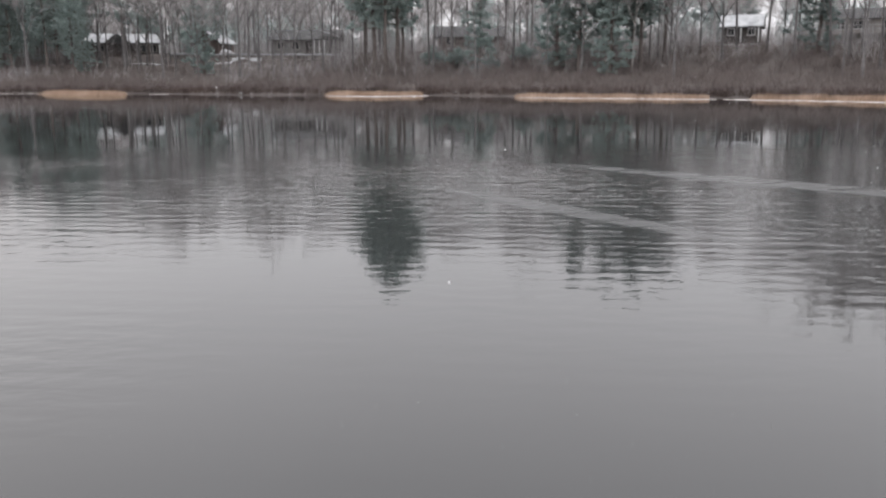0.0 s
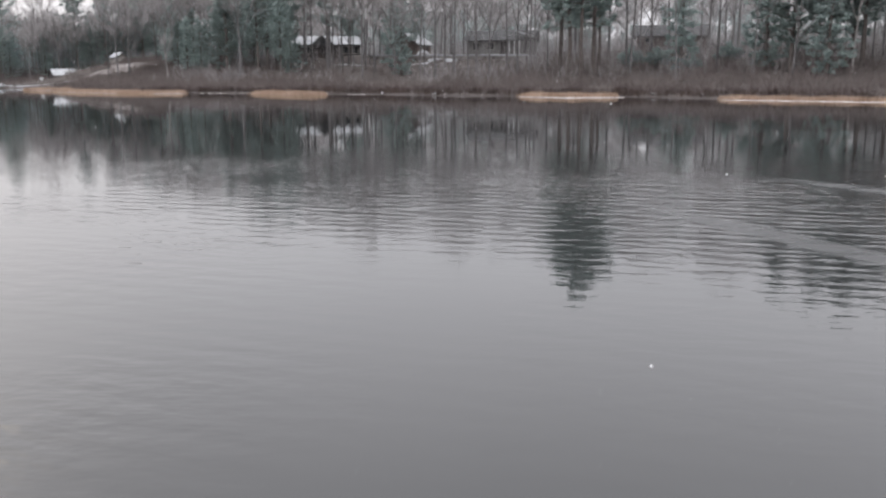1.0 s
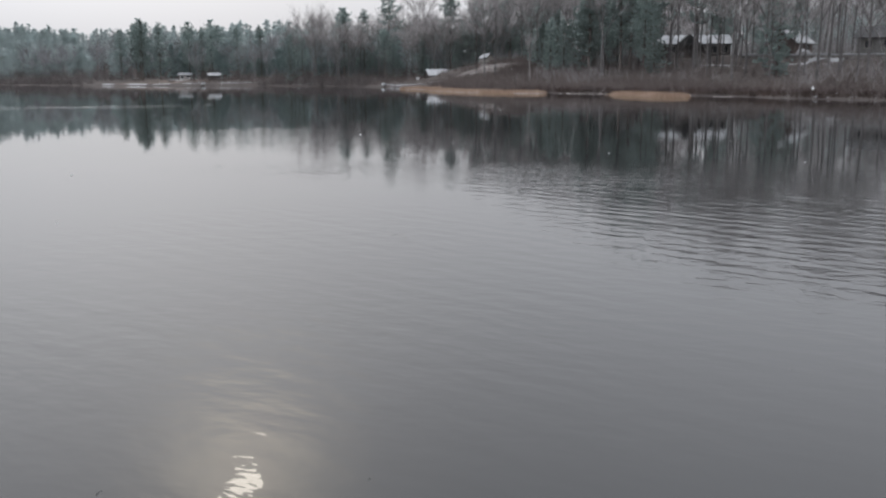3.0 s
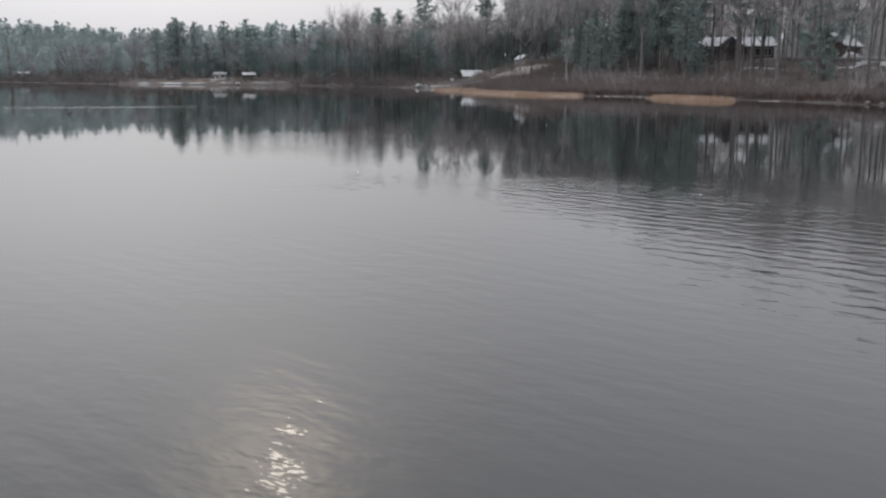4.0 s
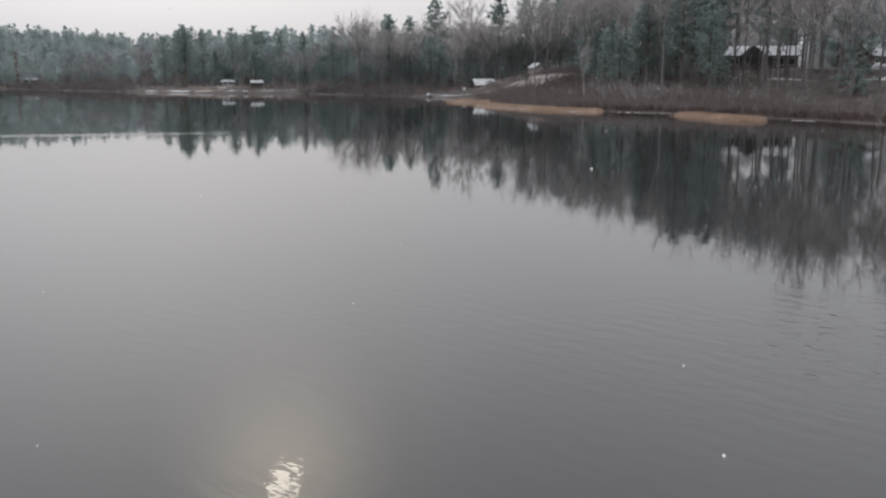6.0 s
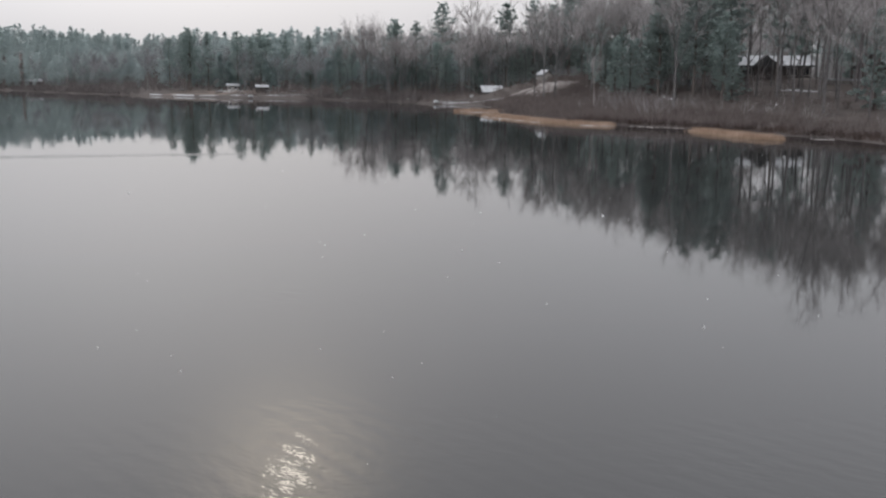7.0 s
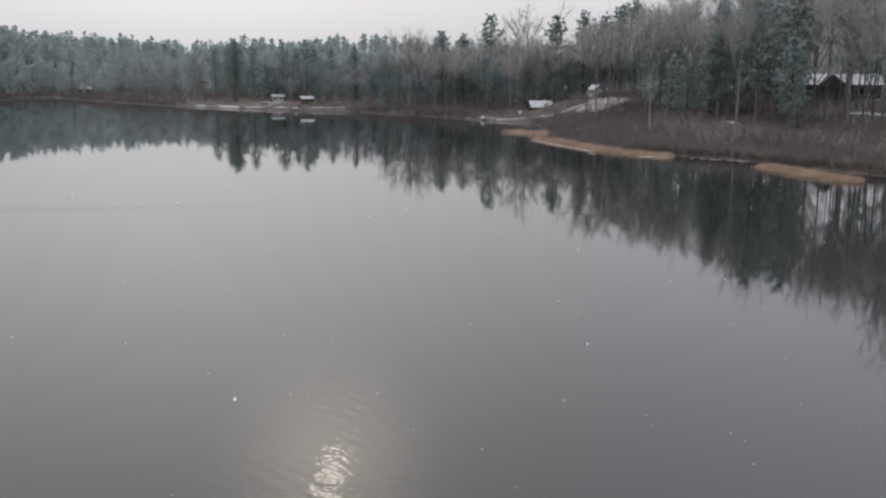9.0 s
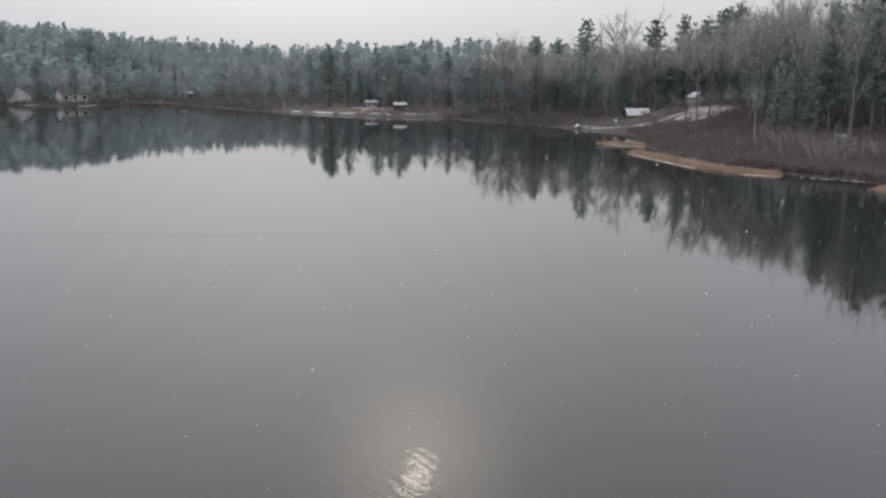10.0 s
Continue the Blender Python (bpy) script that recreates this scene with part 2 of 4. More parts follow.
M_STONE = material("field_stone", (0.14, 0.125, 0.12), (0.3, 0.28, 0.27), 1.1, 0.9, 0.05, 5, vary=0.2)
M_GLASS = material("window_glass", (0.02, 0.022, 0.025), None, 1.0, 0.08, spec=0.6)
M_HULL = material("boat_hull", (0.3, 0.32, 0.33), (0.44, 0.46, 0.47), 1.0, 0.5)


# ---- mesh helpers ----
class Shape:
    """Vertices and faces gathered for one mesh."""

    def __init__(self):
        self.v, self.f = [], []

    def tube(self, pts, radii, sides, tip=False):
        n0 = len(self.v)
        pts = [Vector(p) for p in pts]
        for i, p in enumerate(pts):
            d = (pts[min(i + 1, len(pts) - 1)] - pts[max(i - 1, 0)]).normalized()
            a = d.orthogonal().normalized()
            c = d.cross(a)
            if tip and i == len(pts) - 1:
                self.v.append(tuple(p))
                break
            for k in range(sides):
                w = 2 * math.pi * k / sides
                self.v.append(tuple(p + radii[i] * (math.cos(w) * a + math.sin(w) * c)))
        rings = len(pts) - 1
        for i in range(rings):
            for k in range(sides):
                a, c = n0 + i * sides + k, n0 + i * sides + (k + 1) % sides
                if tip and i == rings - 1:
                    self.f.append((a, c, n0 + rings * sides))
                else:
                    self.f.append((a, c, c + sides, a + sides))

    def blade(self, p, d, side, length, width):
        n0 = len(self.v)
        p = Vector(p)
        self.v += [tuple(p - side * width / 2), tuple(p + side * width / 2), tuple(p + d * length)]
        self.f.append((n0, n0 + 1, n0 + 2))

    def box(self, x0, y0, z0, x1, y1, z1):
        n0 = len(self.v)
        self.v += [(x, y, z) for z in (z0, z1) for y in (y0, y1) for x in (x0, x1)]
        self.f += [tuple(n0 + i for i in q) for q in ((0, 2, 3, 1), (4, 5, 7, 6), (0, 1, 5, 4), (2, 6, 7, 3), (0, 4, 6, 2), (1, 3, 7, 5))]

    def prism(self, outline, y0, y1):
        """An outline of (x, z) drawn out along y."""
        n0, k = len(self.v), len(outline)
        self.v += [(x, y0, z) for x, z in outline] + [(x, y1, z) for x, z in outline]
        self.f.append(tuple(range(n0, n0 + k)))
        self.f.append(tuple(range(n0 + 2 * k - 1, n0 + k - 1, -1)))
        self.f += [(n0 + i, n0 + k + i, n0 + k + (i + 1) % k, n0 + (i + 1) % k) for i in range(k)]

    def mesh(self, name, mat, smooth=False):
        me = bpy.data.meshes.new(name)
        me.from_pydata(self.v, [], self.f)
        me.materials.append(mat)
        if smooth:
            me.polygons.foreach_set("use_smooth", [True] * len(me.polygons))
        me.update()
        return me


def part(name, shape, mat, parent, label="", smooth=False):
    ob = new(name, shape.mesh(name, mat, smooth))
    ob.parent = parent
    if label:
        ob["label"] = label
    return ob


def bevel(ob, width):
    md = ob.modifiers.new("bevel", "BEVEL")
    md.width, md.segments, md.limit_method = width, 1, "ANGLE"
    return ob


def thing(name, label, category, m=None, group=""):
    ob = new(name)
    ob.empty_display_size = 0.3
    if m is not None:
        ob.matrix_world = m
    return tagged(ob, label, category, group)


# ---- the lie of the land ----
TERRACE = (-45.0, 150.0, -14.5, 130.0)
LAKE = np.array([
    (95, -20), (70, 5), (50, 32), (38, 48), (29.5, 59.5), (21, 67.5), (7, 76), (-3, 83), (-11, 85.5), (-19, 87), (-30, 95), (-40, 98), (-47, 101.5),
    (-55, 102.5), (-65, 105.5), (-77, 114.5), (-86, 124), (-91, 130), (-97, 139), (-105, 146), (-113, 148), (-119, 148.5), (-131, 153.5), (-146, 156.5),
    (-169, 159), (-181, 152.5), (-196, 152), (-214, 151), (-236, 150.5), (-256, 154), (-297, 160), (-330, 168), (-345, 160), (-318, 146), (-298, 129),
    (-313, 117), (-338, 112), (-352, 88), (-362, 40), (-330, -40), (-250, -110), (-120, -130), (0, -70), (60, -50)], float)


def shore_distance(x, y):
    """Metres from the water's edge: over 0 on land, under 0 on the lake."""
    x, y = np.asarray(x, float), np.asarray(y, float)
    best, inside = np.full(x.shape, 1e9), np.zeros(x.shape, bool)
    for (ax, ay), (bx, by) in zip(LAKE, np.roll(LAKE, -1, 0)):
        k = np.clip(((x - ax) * (bx - ax) + (y - ay) * (by - ay)) / ((bx - ax) ** 2 + (by - ay) ** 2), 0, 1)
        best = np.minimum(best, np.hypot(x - ax - k * (bx - ax), y - ay - k * (by - ay)))
        cross = (ay > y) != (by > y)
        with np.errstate(divide="ignore", invalid="ignore"):
            inside ^= cross & (x < (bx - ax) * (y - ay) / (by - ay) + ax)
    return np.where(inside, -best, best)


def step(a, b, x):
    k = np.clip((x - a) / (b - a), 0, 1)
    return k * k * (3 - 2 * k)


def ground_height(x, y):
    x, y = np.asarray(x, float), np.asarray(y, float)
    s = shore_distance(x, y)
    near = step(-98, -74, x) * step(-60, 20, y)
    land = 0.12 + 0.25 * step(0, 3, s)
    high = 4.6 * step(1, 52, s) + 0.012 * np.maximum(s - 45, 0)
    left = step(-245, -300, x)
    low = 1.0 * step(0, 15, s) + (1.2 + 3 * left) * step(15, 60, s) + 7 * np.exp(-((x + 425) ** 2 + (y - 168) ** 2) / 5500) * step(10, 60, s) + 8 * left * step(30, 130, s) + 2.5 * step(-315, -375, x) * step(180, 110, y) * step(30, 130, s) + 3 * step(90, 360, s)
    hill = (2.6 * step(-115, -108, x) * np.exp(-((x + 99) ** 2 + (y - 170) ** 2) / 340) + 1.7 * np.exp(-((x + 84) ** 2 + (y - 155) ** 2) / 560)) * step(2, 16, s)
    lump = 0.22 * np.sin(x * 0.31 + 1.3 * np.sin(y * 0.17)) * np.sin(y * 0.27 + 0.9 * np.sin(x * 0.13)) + 0.1 * np.sin(x * 0.9 + y * 0.5) * np.sin(y * 0.8 - x * 0.3)
    ax, ay, bx, by = TERRACE
    q = math.hypot(bx - ax, by - ay)
    off = ((x - ax) * (by - ay) - (y - ay) * (bx - ax)) / q
    k = ((x - ax) * (bx - ax) + (y - ay) * (by - ay)) / (q * q)
    high = high - 0.9 * step(-0.5, 2.0, off) * step(20, 7, off) * step(-0.25, -0.05, k) * step(1.25, 1.05, k)
    land = land + near * high + (1 - near) * low + hill + lump * step(1, 8, s)
    bed = -0.12 - 1.8 * step(0, 9, -s)
    return np.where(s > 0, land, bed)


def spaced():
    mid_x, mid_y = np.arange(-360, 121, 2.5), np.arange(-100, 321, 2.5)
    grow = np.cumsum(3.0 * 1.22 ** np.arange(29))
    return np.r_[-360 - grow[::-1], mid_x, 120 + grow], np.r_[-100 - grow[::-1], mid_y, 320 + grow]


GX, GY = spaced()
xx, yy = np.meshgrid(GX, GY)
zz = ground_height(xx, yy)
nx, ny = len(GX), len(GY)
idx = np.arange(nx * ny).reshape(ny, nx)
quads = np.stack([idx[:-1, :-1], idx[:-1, 1:], idx[1:, 1:], idx[1:, :-1]], -1).reshape(-1, 4)
me = bpy.data.meshes.new("ground")
me.from_pydata(np.stack([xx, yy, zz], -1).reshape(-1, 3).tolist(), [], quads.tolist())
me.materials.append(M_GROUND)
me.polygons.foreach_set("use_smooth", [True] * len(me.polygons))
ground = tagged(new("ground", me), "brown leaf-littered lake shore with thin patches of old snow", "ground", kind="structure")

sheet = Shape()
sheet.v = [(-372, -140, 0), (100, -140, 0), (100, 185, 0), (-372, 185, 0)]
sheet.f = [(0, 1, 2, 3)]
water = tagged(new("water", sheet.mesh("water", M_WATER)), "dark calm lake water with faint ripples under an overcast sky", "lake water", kind="structure")


def terrace_distance(x, y):
    """Metres in front of the terrace wall, or a large number elsewhere."""
    ax, ay, bx, by = TERRACE
    dx, dy = bx - ax, by - ay
    q = math.hypot(dx, dy)
    k = ((x - ax) * dx + (y - ay) * dy) / (q * q)
    off = ((x - ax) * dy - (y - ay) * dx) / q
    return off if -0.15 < k < 1.1 and off > -3 else 99.0


def at_ground(x, y, sink=0.0):
    return float(ground_height(x, y)) - sink


# ---- trees ----
def bare_tree_shapes(seed, height, low=0.35, spread=0.5, radius=0.17, leaders=4, depth=3, twigs=14, thick=0.034, sides=(7, 5, 4, 3)):
    """Hardwood: a trunk that forks into rising leaders, branches and fine twigs."""
    rnd = random.Random(seed)
    trunk, crown = Shape(), Shape()
    lean = Vector((rnd.uniform(-0.06, 0.06), rnd.uniform(-0.06, 0.06), 1))

    def along(k):
        wob = Vector((math.sin(k * 5 + seed), math.cos(k * 4 + 2 * seed), 0)) * 0.16 * k
        return Vector((lean.x * k * height, lean.y * k * height, k * height)) + wob

    def twig_spray(base, d, ln, count):
        for _ in range(count):
            d3 = (d * 0.9 + Vector((rnd.gauss(0, 0.55), rnd.gauss(0, 0.55), rnd.gauss(0.18, 0.4)))).normalized()
            side = d3.cross(Vector((rnd.gauss(0, 1), rnd.gauss(0, 1), rnd.gauss(0, 1)))).normalized()
            crown.blade(base + d * ln * rnd.uniform(0.0, 0.9), d3, side, ln * rnd.uniform(0.5, 1.1), thick)

    def grow(p, d, ln, r, level):
        bend = Vector((rnd.gauss(0, 0.09), rnd.gauss(0, 0.09), 0.1))
        mid = p + d * ln * 0.5
        d2 = (d + bend).normalized()
        end = mid + d2 * ln * 0.5
        n = sides[min(level, 3)]
        if level < depth:
            trunk.tube([p, mid, end], [r, r * 0.78, r * 0.5], n)
            kids = 4 if level < depth - 1 else 5
            for i in range(kids):
                u = 0.35 + 0.65 * (i + rnd.random()) / kids
                q = p.lerp(mid, u * 2) if u < 0.5 else mid.lerp(end, u * 2 - 1)
                w = 0.62 if i < kids - 1 else 0.22
                dd = (d2 + Vector((rnd.gauss(0, w), rnd.gauss(0, w), rnd.uniform(-0.15, 0.4)))).normalized()
                grow(q, dd, ln * rnd.uniform(0.48, 0.72), r * 0.48 + 0.004, level + 1)
        else:
            crown.tube([p, end], [r, 0.0], 3, tip=True)
            twig_spray(p, d, ln, twigs)

    top = low + 0.3
    ks = [0, 0.03, 0.12 * top, 0.4 * top, 0.7 * top, top]
    trunk.tube([along(k) for k in ks], [radius * (1.45 if k == 0 else 1.05 - 0.75 * k / top) for k in ks], sides[0])
    first = rnd.uniform(0, 6.28)
    for i in range(leaders):
        k = low + (top - low) * (i + 0.6 * rnd.random()) / (leaders - 1) if i < leaders - 1 else top
        w = first + i * 2.4 + rnd.uniform(-0.4, 0.4)
        out = spread * (1.0 if i < leaders - 1 else 0.2)
        d = Vector((math.cos(w) * out, math.sin(w) * out, 1)).normalized()
        grow(along(min(k, top)), d, height * (1.0 - k) * rnd.uniform(0.6, 0.78), radius * 0.4, 1)
    return trunk, crown


def tuft(shape, rnd, c, size, count, flat=0.5, broad=0.42):
    for _ in range(count):
        d = Vector((rnd.gauss(0, 1), rnd.gauss(0, 1), rnd.gauss(0.3, flat))).normalized()
        side = d.cross(Vector((rnd.gauss(0, 1), rnd.gauss(0, 1), rnd.gauss(0, 1)))).normalized()
        shape.blade(c - d * size * 0.25, d, side, size * rnd.uniform(0.7, 1.3), size * broad)


def pine_shapes(seed, height, low=0.3, reach=0.2, whorls=16, per=5, count=8, radius=0.22, peak=0.5, step_out=0.75, size=(0.6, 1.0), cone=0.0, sides=7, drift=0.25, broad=0.6, even=0.6):
    """White pine: uneven shelves of foliage; round-topped, or spired where cone nears 1."""
    rnd = random.Random(seed)
    trunk, crown, limbs = Shape(), Shape(), Shape()
    ks = [0, 0.04, 0.2, 0.4, 0.6, 0.8, 0.98]
    bend = [Vector((rnd.uniform(-0.15, 0.15), rnd.uniform(-0.15, 0.15), k * height)) for k in ks]
    trunk.tube(bend, [radius * (1.4 if k == 0 else 1.06 - k) + 0.015 for k in ks], sides)
    for i in range(whorls):
        u = (i + rnd.uniform(-0.3, 0.3)) / (whorls - 1)
        u = min(max(u, 0.0), 1.0)
        k = low + (0.97 - low) * u
        oval = (1 - ((u - peak) / (1.03 - peak)) ** 2) ** 0.45 if u > peak else 0.55 + 0.45 * u / peak
        spire = max(0.08, 1 - u) * min(1.0, 0.6 + 3 * u)
        full = oval * (1 - cone) + spire * cone
        gap = rnd.uniform(even, 1.15)
        for j in range(per):
            w = 2 * math.pi * (j + rnd.random() * 0.8) / per + i
            length = height * reach * full * gap * rnd.uniform(0.7, 1.2)
            p = Vector((0, 0, k * height + rnd.uniform(-0.25, 0.25)))
            up = rnd.uniform(-0.05, 0.3) + 0.45 * u * (1 - cone)
            d = Vector((math.cos(w), math.sin(w), up)).normalized()
            tip = p + d * length + Vector((0, 0, 0.06 * length))
            limbs.tube([p, tip], [0.055 * (1.1 - u), 0.01], 3, tip=True)
            n = max(1, round(length / step_out))
            for h in range(n):
                v = (0.15 if u > 0.5 else 0.35) + 0.8 * (h + rnd.random() * 0.7) / n
                c = p.lerp(tip, v) + Vector((rnd.uniform(-0.35, 0.35), rnd.uniform(-0.35, 0.35), rnd.uniform(-0.8, 1.0) * drift))
                tuft(crown, rnd, c, rnd.uniform(*size), count, 0.5, broad)
    tuft(crown, rnd, Vector((0, 0, height * 0.965)), size[0], count, 0.5, broad)
    return trunk, limbs, crown


def tree_thing(name, label, category, shapes, bark, foliage, group):
    root = thing(name, label, category, group=group)
    names = ("trunk", "crown") if len(shapes) == 2 else ("trunk", "bough_frame", "crown")
    mats = (bark, foliage) if len(shapes) == 2 else (bark, bark, foliage)
    for nm, sh, mt in zip(names, shapes, mats):
        ob = part(nm, sh, mt, root)
        if nm != "trunk":
            ob["kind"] = "stuff"
    return root


class Grove:
    """One built tree of each form; the rest are copies of it."""

    def __init__(self):
        self.forms, self.used, self.spots = {}, set(), []

    def plant(self, form, x, y, height, turn=0.0):
        root, tall = self.forms[form]
        k = height / tall
        m = pose(x, y, at_ground(x, y, 0.06), 0, 0, turn) @ Matrix.Diagonal((k, k, k, 1))
        self.spots.append((x, y))
        if form in self.used:
            ob = copy_thing(root, Matrix.Identity(4))
            ob.matrix_basis = m
        else:
            self.used.add(form)
            root.matrix_basis = m


GROVE = Grove()
BARE = [(11, 17, 0.3, 0.55, 4), (12, 19, 0.36, 0.45, 4), (13, 15, 0.2, 0.7, 5), (14, 18, 0.42, 0.5, 4), (15, 16, 0.26, 0.62, 5), (16, 20, 0.33, 0.4, 4)]
for i, (seed, tall, low, spread, leaders) in enumerate(BARE):
    shapes = bare_tree_shapes(seed, tall, low, spread, 0.14 + 0.012 * i, leaders)
    GROVE.forms["bare%d" % i] = (tree_thing("bare_tree", "leafless grey-barked hardwood tree standing in the shore woods", "tree", shapes, M_BARK, M_TWIG, "bare hardwoods on the bank"), tall)
# forms: seed, height, bare stem, reach, whorls, widest at, spire
PINES = [(31, 20, 0.28, 0.2, 18, 0.45, 0.1), (32, 18, 0.18, 0.22, 18, 0.4, 0.3), (33, 21, 0.38, 0.19, 15, 0.45, 0.1), (34, 15, 0.04, 0.25, 18, 0.3, 0.6), (35, 22, 0.4, 0.21, 15, 0.5, 0.05)]
for i, (seed, tall, low, reach, whorls, peak, cone) in enumerate(PINES):
    shapes = pine_shapes(seed, tall, low, reach, whorls, count=11, peak=peak, step_out=0.55, size=(0.45, 0.8), cone=cone, drift=0.45)
    GROVE.forms["pine%d" % i] = (tree_thing("pine_tree", "tall dark green white pine with layered uneven boughs", "tree", shapes, M_PINE_BARK, M_NEEDLE, "pines round the lake"), tall)
GROVE.forms["birch"] = (tree_thing("birch_tree", "slender pale-barked birch leaning on the brushy bank", "tree", bare_tree_shapes(51, 9, 0.4, 0.4, 0.1, 3, 2), M_BIRCH, M_TWIG, "birches"), 9)
shrub_root = thing("evergreen_shrub", "low dark evergreen shrub under the bare trees", "shrub", group="evergreen shrubs")
rr = random.Random(61)
bush, stems = Shape(), Shape()
for i in range(60):
    w, q = rr.uniform(0, 2 * math.pi), rr.uniform(0, 1) ** 0.6
    c = Vector((math.cos(w) * q * 1.6, math.sin(w) * q * 1.6, 0.5 + rr.uniform(0, 1.7) * (1.1 - q * 0.6)))
    stems.tube([(c.x * 0.1, c.y * 0.1, 0), c], [0.03, 0.006], 3, tip=True)
    for j in range(3):
        tuft(bush, rr, c + Vector((rr.uniform(-0.3, 0.3), rr.uniform(-0.3, 0.3), rr.uniform(-0.2, 0.2))), 0.42, 8)
part("stems", stems, M_BARK, shrub_root)
part("foliage", bush, M_NEEDLE, shrub_root)
GROVE.forms["shrub"] = (shrub_root, 2.3)

# pines that stand out against the sky: form, x, y, height
for form, x, y, h in (
        (0, -216, 163, 17), (1, -210, 165, 15.8), (2, -232, 168, 14.6), (0, -206, 172, 16.2), (0, -206, 180, 16.5), (1, -203, 187, 14.8), (3, -188, 182, 14.5),
        (2, -178, 185, 13), (1, -149, 173, 17.3), (2, -138, 177, 20.5), (0, -122, 180, 19.5), (1, -117.5, 184, 21), (0, -116, 190, 19.5), (4, -108.7, 185, 20.3),
        (1, -57, 134, 16.5), (0, -52, 129, 16.5), (1, -66, 138, 15), (1, -63, 132, 15.5), (0, -56, 128, 16.5), (3, -70, 153, 14.5), (4, -46, 131, 15.5), (3, -78, 150, 10), (3, -73, 145, 8),
        (2, -6, 98, 21), (4, -4.5, 103, 18.5), (1, 18, 96, 19), (3, 13, 101, 14), (3, 40, 96, 14), (4, -8.5, 102, 17.5), (1, 21, 99, 18), (3, 17, 90, 11), (1, 14.5, 95, 18.5), (0, 21, 95, 19), (4, 24, 97, 17.5), (0, -5, 101, 20.5), (0, -7.5, 100, 20),
        (3, -62, 140, 12), (3, -55, 137, 11), (1, -68, 143, 14), (3, -85, 155, 12), (3, -50, 126, 9), (1, -90, 168, 15), (3, -98, 176, 13),
        (3, -74, 140, 9), (3, -70, 137, 8.5), (3, -79, 146, 9), (1, -60, 141, 17), (3, -65, 134, 11), (1, -69, 147, 16),
        (2, -66, 170, 18), (0, -73, 164, 17), (1, -80, 170, 18), (3, -92, 174, 15), (1, -104, 182, 20.5), (0, -119.5, 187, 18.5), (1, -114, 186, 19), (0, -111, 188, 19), (1, -106.5, 188, 18), (0, -113, 192, 19), (1, -146, 177, 17), (0, -152, 176, 17.5), (3, -133, 172, 9), (3, -126, 174, 10),
        (0, -219.5, 164, 15.5), (0, -213, 161.5, 16.2), (1, -222, 167, 13.5), (1, -204, 175, 14.8), (0, -208, 184, 15)):
    GROVE.plant("pine%d" % form, x, y, h, turn=(x * 37 + y * 11) % 360)
for form, x, y, h in ((1, -48, 166, 19), (3, -52, 169, 20), (5, -58, 168, 20), (1, -62, 165, 18), (0, -44, 162, 18), (2, -40, 164, 17), (4, -35, 160, 18), (5, -30, 156, 18),
                      (1, -46, 138, 17), (3, -41, 134, 17.5), (5, -36, 131, 17), (0, -49, 142, 17), (3, -33, 124, 16), (1, -52, 147, 16), (2, -131, 179, 21), (4, -85, 160, 17.5), (2, -78, 154, 17), (5, -83, 163, 17), (0, -72, 158, 16.5)):
    GROVE.plant("bare%d" % form, x, y, h, turn=(x * 29) % 360)
for form, x, y, h in ((1, -21.5, 121, 17), (3, -25.5, 126, 16), (5, -28, 131, 18), (0, -17.5, 122, 15), (4, -31, 128, 15), (2, -23.5, 133, 14), (3, -14, 119, 17), (1, -46, 132, 16), (0, -41, 128, 15), (3, -38, 137, 17), (5, -49, 140, 18), (1, -54, 143, 17), (2, -48, 147, 15), (3, 34, 104, 16), (1, 41, 104, 15), (0, 47, 100, 16)):
    GROVE.plant("bare%d" % form, x, y, h, turn=(x * 31) % 360)
for form, x, y, h in ((0, -121, 172, 13), (3, -123, 174.5, 14), (1, -125.5, 172.5, 13), (5, -127, 176, 14), (4, -119.5, 175.5, 12), (2, -122.5, 177.5, 13), (1, -117.5, 173.5, 13), (3, -124.5, 169.5, 12), (0, -128.5, 173.5, 13)):
    GROVE.plant("bare%d" % form, x, y, h, turn=(x * 31) % 360)
GROVE.plant("birch", -69.3, 124.8, 7.4, 40)
GROVE.plant("birch", 19.7, 93, 10, 130)
for x, y in ((2, 108), (6, 106), (10, 110), (14, 108), (-1, 111), (18, 112), (-76, 146), (-80, 149), (-72, 143), (-66, 146)):
    GROVE.plant("shrub", x, y, 1.9 + 0.5 * math.sin(x * 3 + y), turn=x * 50)

